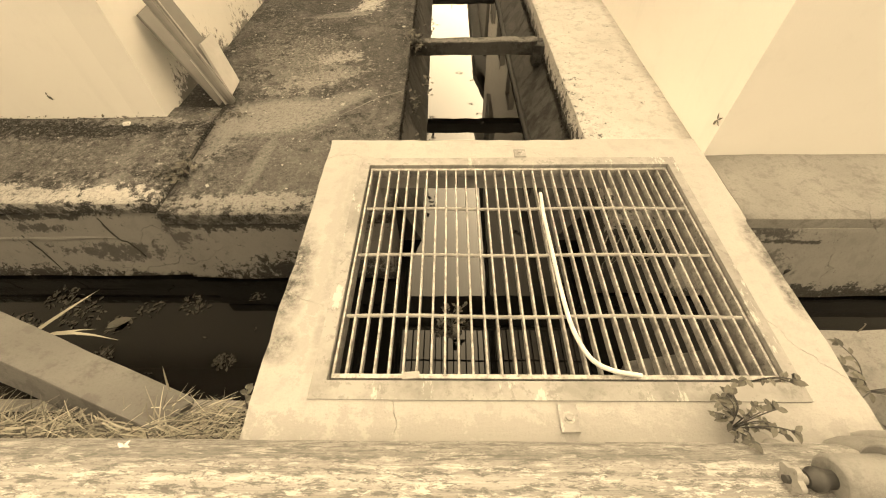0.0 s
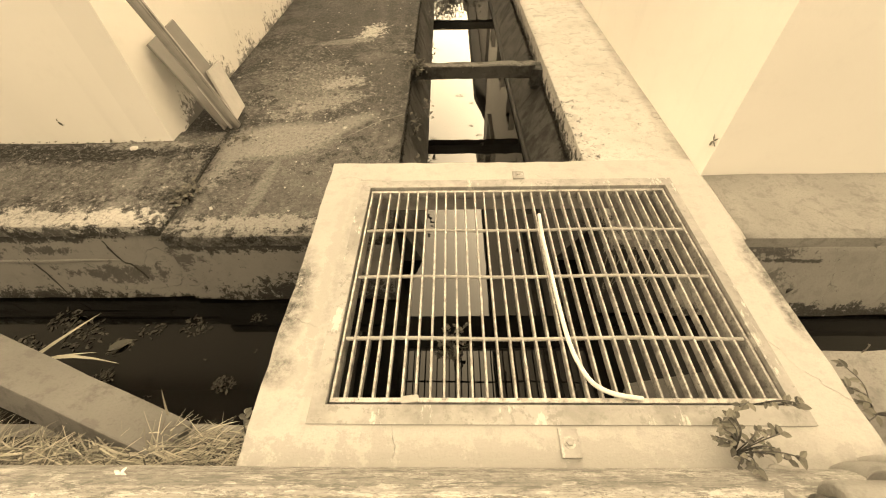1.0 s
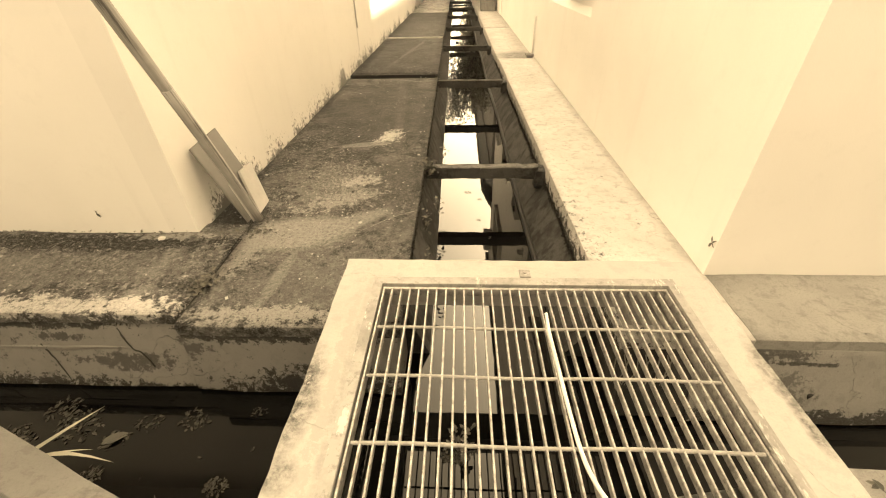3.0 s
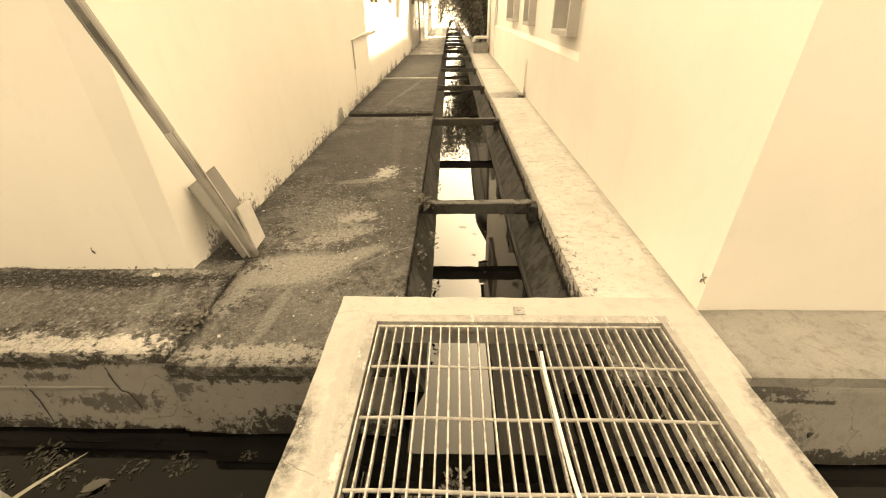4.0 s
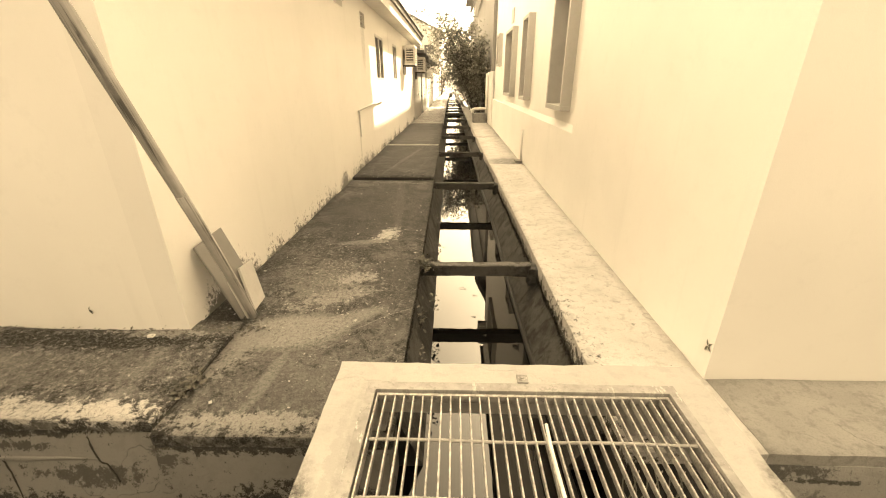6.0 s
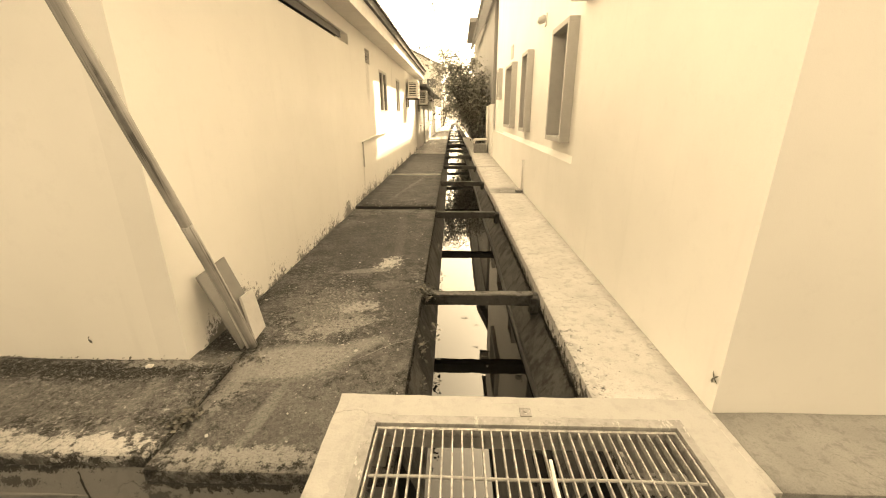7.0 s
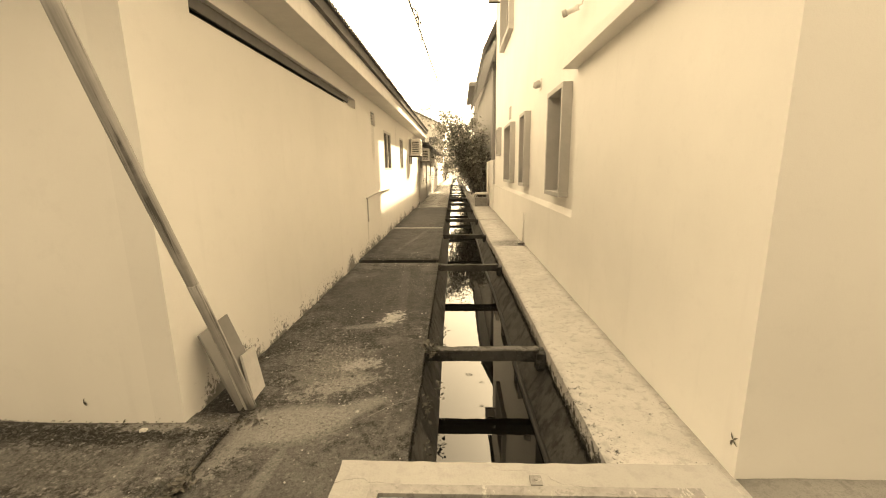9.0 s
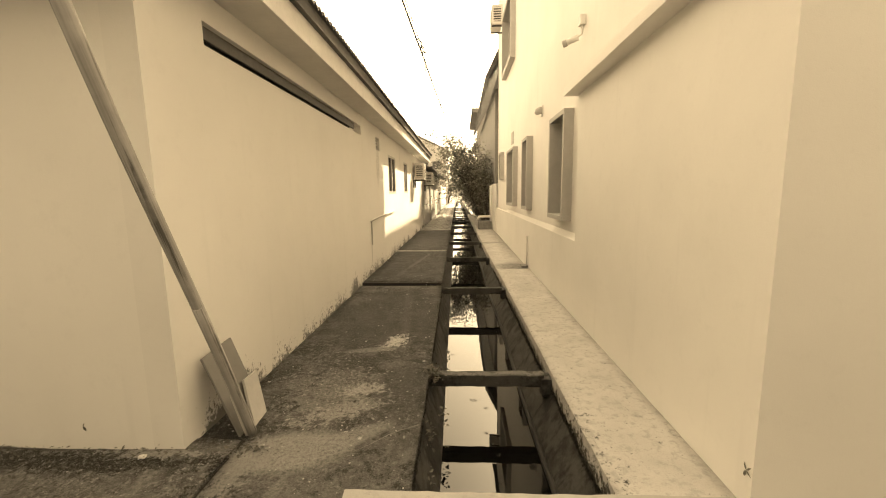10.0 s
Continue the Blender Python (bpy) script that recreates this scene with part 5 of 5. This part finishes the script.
for _ in range(170):
    x, y = rng.gauss(-1.0, 0.22), rng.gauss(2.95, 0.3)
    r0 = rng.uniform(0.004, 0.013)
    bm_box(bm, (-r0, -r0 * 0.5, 0), (r0, r0 * 0.5, 0.003), pose(x, y, 0.004, rng.uniform(-12, 12), rng.uniform(-12, 12), rng.uniform(0, 180)))
tagged(new("flakes", mesh_of("flakes", bm, M_FLAKE)), "flakes of old paint and dry leaf on the path", "flakes", "", "stuff")
bm = bmesh.new()
leaf_into(bm, Vector((-1.79, 1.0, WATER + 0.012)), Vector((0.8, 0.5, 0.05)), Vector((0, 0, 1)), 0.13, 0.06)
thing("fallen_leaf", bm, M_LEAF, "curled dry leaf floating on the drain", "leaf")
thing("paper_scrap", roughen(box((-0.02, -0.013, 0), (0.02, 0.013, 0.012), 0.002, pose(-1.98, 2.155, 0.014, 8, -6, 20)), 0.008, 45, 0, 0.01), M_HOSE, "crumpled white scrap lying on the apron", "litter")
bm = bmesh.new()
for k in range(5):
    a = 1.25 * k
    leaf_into(bm, Vector((-0.745, 0.235, 0.382)), Vector((math.cos(a), 0.6 * math.sin(a), 0.15)), Vector((0, 0, 1)), 0.014 + 0.004 * (k % 3), 0.009)
thing("paper_scrap", bm, M_HOSE, "crumpled white scrap caught on the pipe", "litter")

# inside the pit
weed("weed", (0.03, 1.02, WATER), 8, rng, 0.03, "dark weed growing out of the water under the grating", 0.75, M_MOSS)
thing("broken_slab", roughen(box((0.0, 0.0, 0.0), (0.5, 0.24, 0.06), 0.008, pose(0.76, 0.42, -0.14, 0, 6, 12)), 0.008, 8, 0, 0.1), M_POST, "broken pale concrete slab lying in the pit", "rubble")
for k in range(9):
    x = 0.82 + 0.035 * k
    y = 1.33
    thing("root", tube(curve([(x, y, -0.1), (x + 0.03 * math.sin(k * 2.1), y - 0.03, -0.2), (x + 0.06 * math.cos(k * 1.3), y - 0.05, -0.3), (x + 0.07, y - 0.06, -0.42)], 4), 0.003, 5), M_STRAW, "thin dry root hanging down the pit wall", "root", "hanging roots")
for x, y in ((-0.2, 0.47), (-0.16, 0.475)):
    thing("rubble", roughen(box((-0.02, -0.015, 0), (0.02, 0.015, 0.025), 0.006, pose(x, y - 0.025, 0.05, 0, 0, 30)), 0.006, 30), M_COVER, "pale mortar lump on the pit's rim", "rubble")
for k, line in enumerate((((-2.32, -0.2), (-2.26, -0.3), (-2.19, -0.45)), ((-1.85, -0.1), (-1.80, -0.21), (-1.74, -0.25), (-1.68, -0.33)), ((-2.75, -0.21), (-2.7, -0.32), (-2.6, -0.45)))):
    pts = [(x, 1.465 - 0.34 * max(0.0, -0.08 - z), z) for x, z in line]
    thing("wall_crack", roughen(tube(curve(pts, 8), 0.004, 6), 0.006, 25), M_MUD, "dark open crack down the drain face", "crack", "cracks in the drain face")
thing("mortar_strip", roughen(box((-8.0, 1.415, -0.235), (-1.78, 1.47, -0.215), 0.004), 0.012, 9, 0, 0.08), M_CROSSWALL, "ragged pale mortar strip along the drain face", "mortar")
thing("weep_hole", roughen(tube([(1.79, 1.30, -0.31), (1.805, 1.257, -0.318)], 0.022, 10), 0.008, 20, 0, 0.02), M_MUD, "small dark weep hole in the drain face", "weep hole")
thing("black_hose", tube([(xr(y) - 0.19 + 0.012 * math.sin(y * 1.3), y, WATER + 0.012) for y in [1.3 + 0.5 * i for i in range(60)]], 0.022, 10), M_BLACKPIPE, "black hose lying along the drain at the water line", "hose")

# ---- trees beyond the tall house ----


def tree(name, root, height, lean, crown, leaves, rng, label, leaf=0.17):
    t = base(name, label, "tree", root)
    bm = bmesh.new()
    tips = []
    for s in range(5):
        a = rng.uniform(0, 2 * math.pi)
        top = Vector((lean[0] + math.cos(a) * crown[0] * 0.5, lean[1] + math.sin(a) * crown[1] * 0.5, height * rng.uniform(0.6, 0.95)))
        pts = curve([(0.12 * math.cos(a), 0.12 * math.sin(a), 0), top * 0.35 + Vector((rng.uniform(-0.2, 0.2), 0, 0.3)), top * 0.7, top], 6)
        tube(pts, 0.06, 7, True, bm, [1 - 0.85 * i / (len(pts) - 1) for i in range(len(pts))])
        tips += pts[6:]
    part("trunk", bm, M_BARK, t)
    bm = bmesh.new()
    twigs = bmesh.new()
    for _ in range(leaves // 22):
        o = Vector(rng.choice(tips))
        c = o + Vector((rng.gauss(0, crown[0] * 0.42), rng.gauss(0, crown[1] * 0.4), rng.gauss(0, crown[2] * 0.4)))
        c.z = max(0.3, c.z)
        tube([o, (o + c) / 2 + Vector((0, 0, 0.06)), c], 0.012, 4, False, twigs, [1, 0.7, 0.3])
        for _ in range(22):
            p = c + Vector((rng.gauss(0, 0.2), rng.gauss(0, 0.2), rng.gauss(0, 0.17)))
            d = Vector((rng.uniform(-1, 1), rng.uniform(-1, 1), rng.uniform(-0.9, 0.4)))
            s = leaf * rng.uniform(0.6, 1.2)
            leaf_into(bm, p, d, Vector((0.2, 0.1, 1)), s, s * 0.5)
    part("twig_work", twigs, M_BARK, t)
    part("crown", bm, M_TREE, t)
    return t


rng = random.Random(17)
tree("tree", (1.3, 20.3, -0.08), 5.0, (-1.15, 0.6), (1.55, 1.3, 1.0), 6600, rng, "airy broad tree leaning over the drain", 0.115)
tree("bush", (1.45, 19.6, -0.08), 3.3, (-0.1, 0.6), (0.5, 0.9, 1.1), 3000, rng, "dense dark bush beside the annex", 0.15)
tree("tree", (1.2, 24.0, -0.08), 5.6, (-1.3, 0.5), (1.6, 1.6, 1.1), 2600, rng, "thin-branched tree reaching over the lane")
tree("tree", (1.25, 29.0, -0.08), 4.6, (-0.8, 0.5), (0.9, 1.8, 1.1), 4500, rng, "leafy tree beside the lane")
tree("tree", (1.3, 38.0, -0.08), 5.0, (-0.6, 0.5), (1.2, 2.0, 1.2), 4000, rng, "leafy tree further down the lane")

# overhead wire with a tangle of cord
thing("overhead_wire", tube(curve([(-4.05, -38, 10.2), (-2.39, 17.5, 9.7), (-2.19, 24, 9.7), (-1.664, 42, 9.7), (-0.2, 92, 10.6)], 10), 0.05, 6), M_DARK, "sagging overhead wire above the lane", "wire")
thing("overhead_wire", tube(curve([(-3.95, -38, 10.4), (-2.25, 18.5, 9.72), (-1.95, 25, 9.76), (-1.6, 38, 9.8), (-0.3, 92, 11.0)], 10), 0.022, 6), M_DARK, "thin overhead wire above the lane", "wire")
thing("cord_tangle", tube(curve([(-2.245, 22.2, 9.7), (-2.1, 22.25, 9.66), (-1.98, 22.3, 9.5), (-2.04, 22.4, 9.3), (-1.93, 22.5, 9.4), (-1.96, 22.6, 8.95), (-1.85, 22.8, 8.7), (-1.84, 22.9, 7.9)], 6), 0.035, 5), M_DARK, "loose cord tangled on the overhead wire", "cord")
tree("tree", (-2.0, 62.0, -0.08), 4.5, (0.8, -0.5), (1.6, 2.0, 1.4), 3000, rng, "leafy tree at the lane's end")
tree("tree", (0.9, 70.0, -0.08), 6.0, (0.3, -0.5), (2.4, 2.0, 1.8), 4000, rng, "leafy tree at the lane's end")
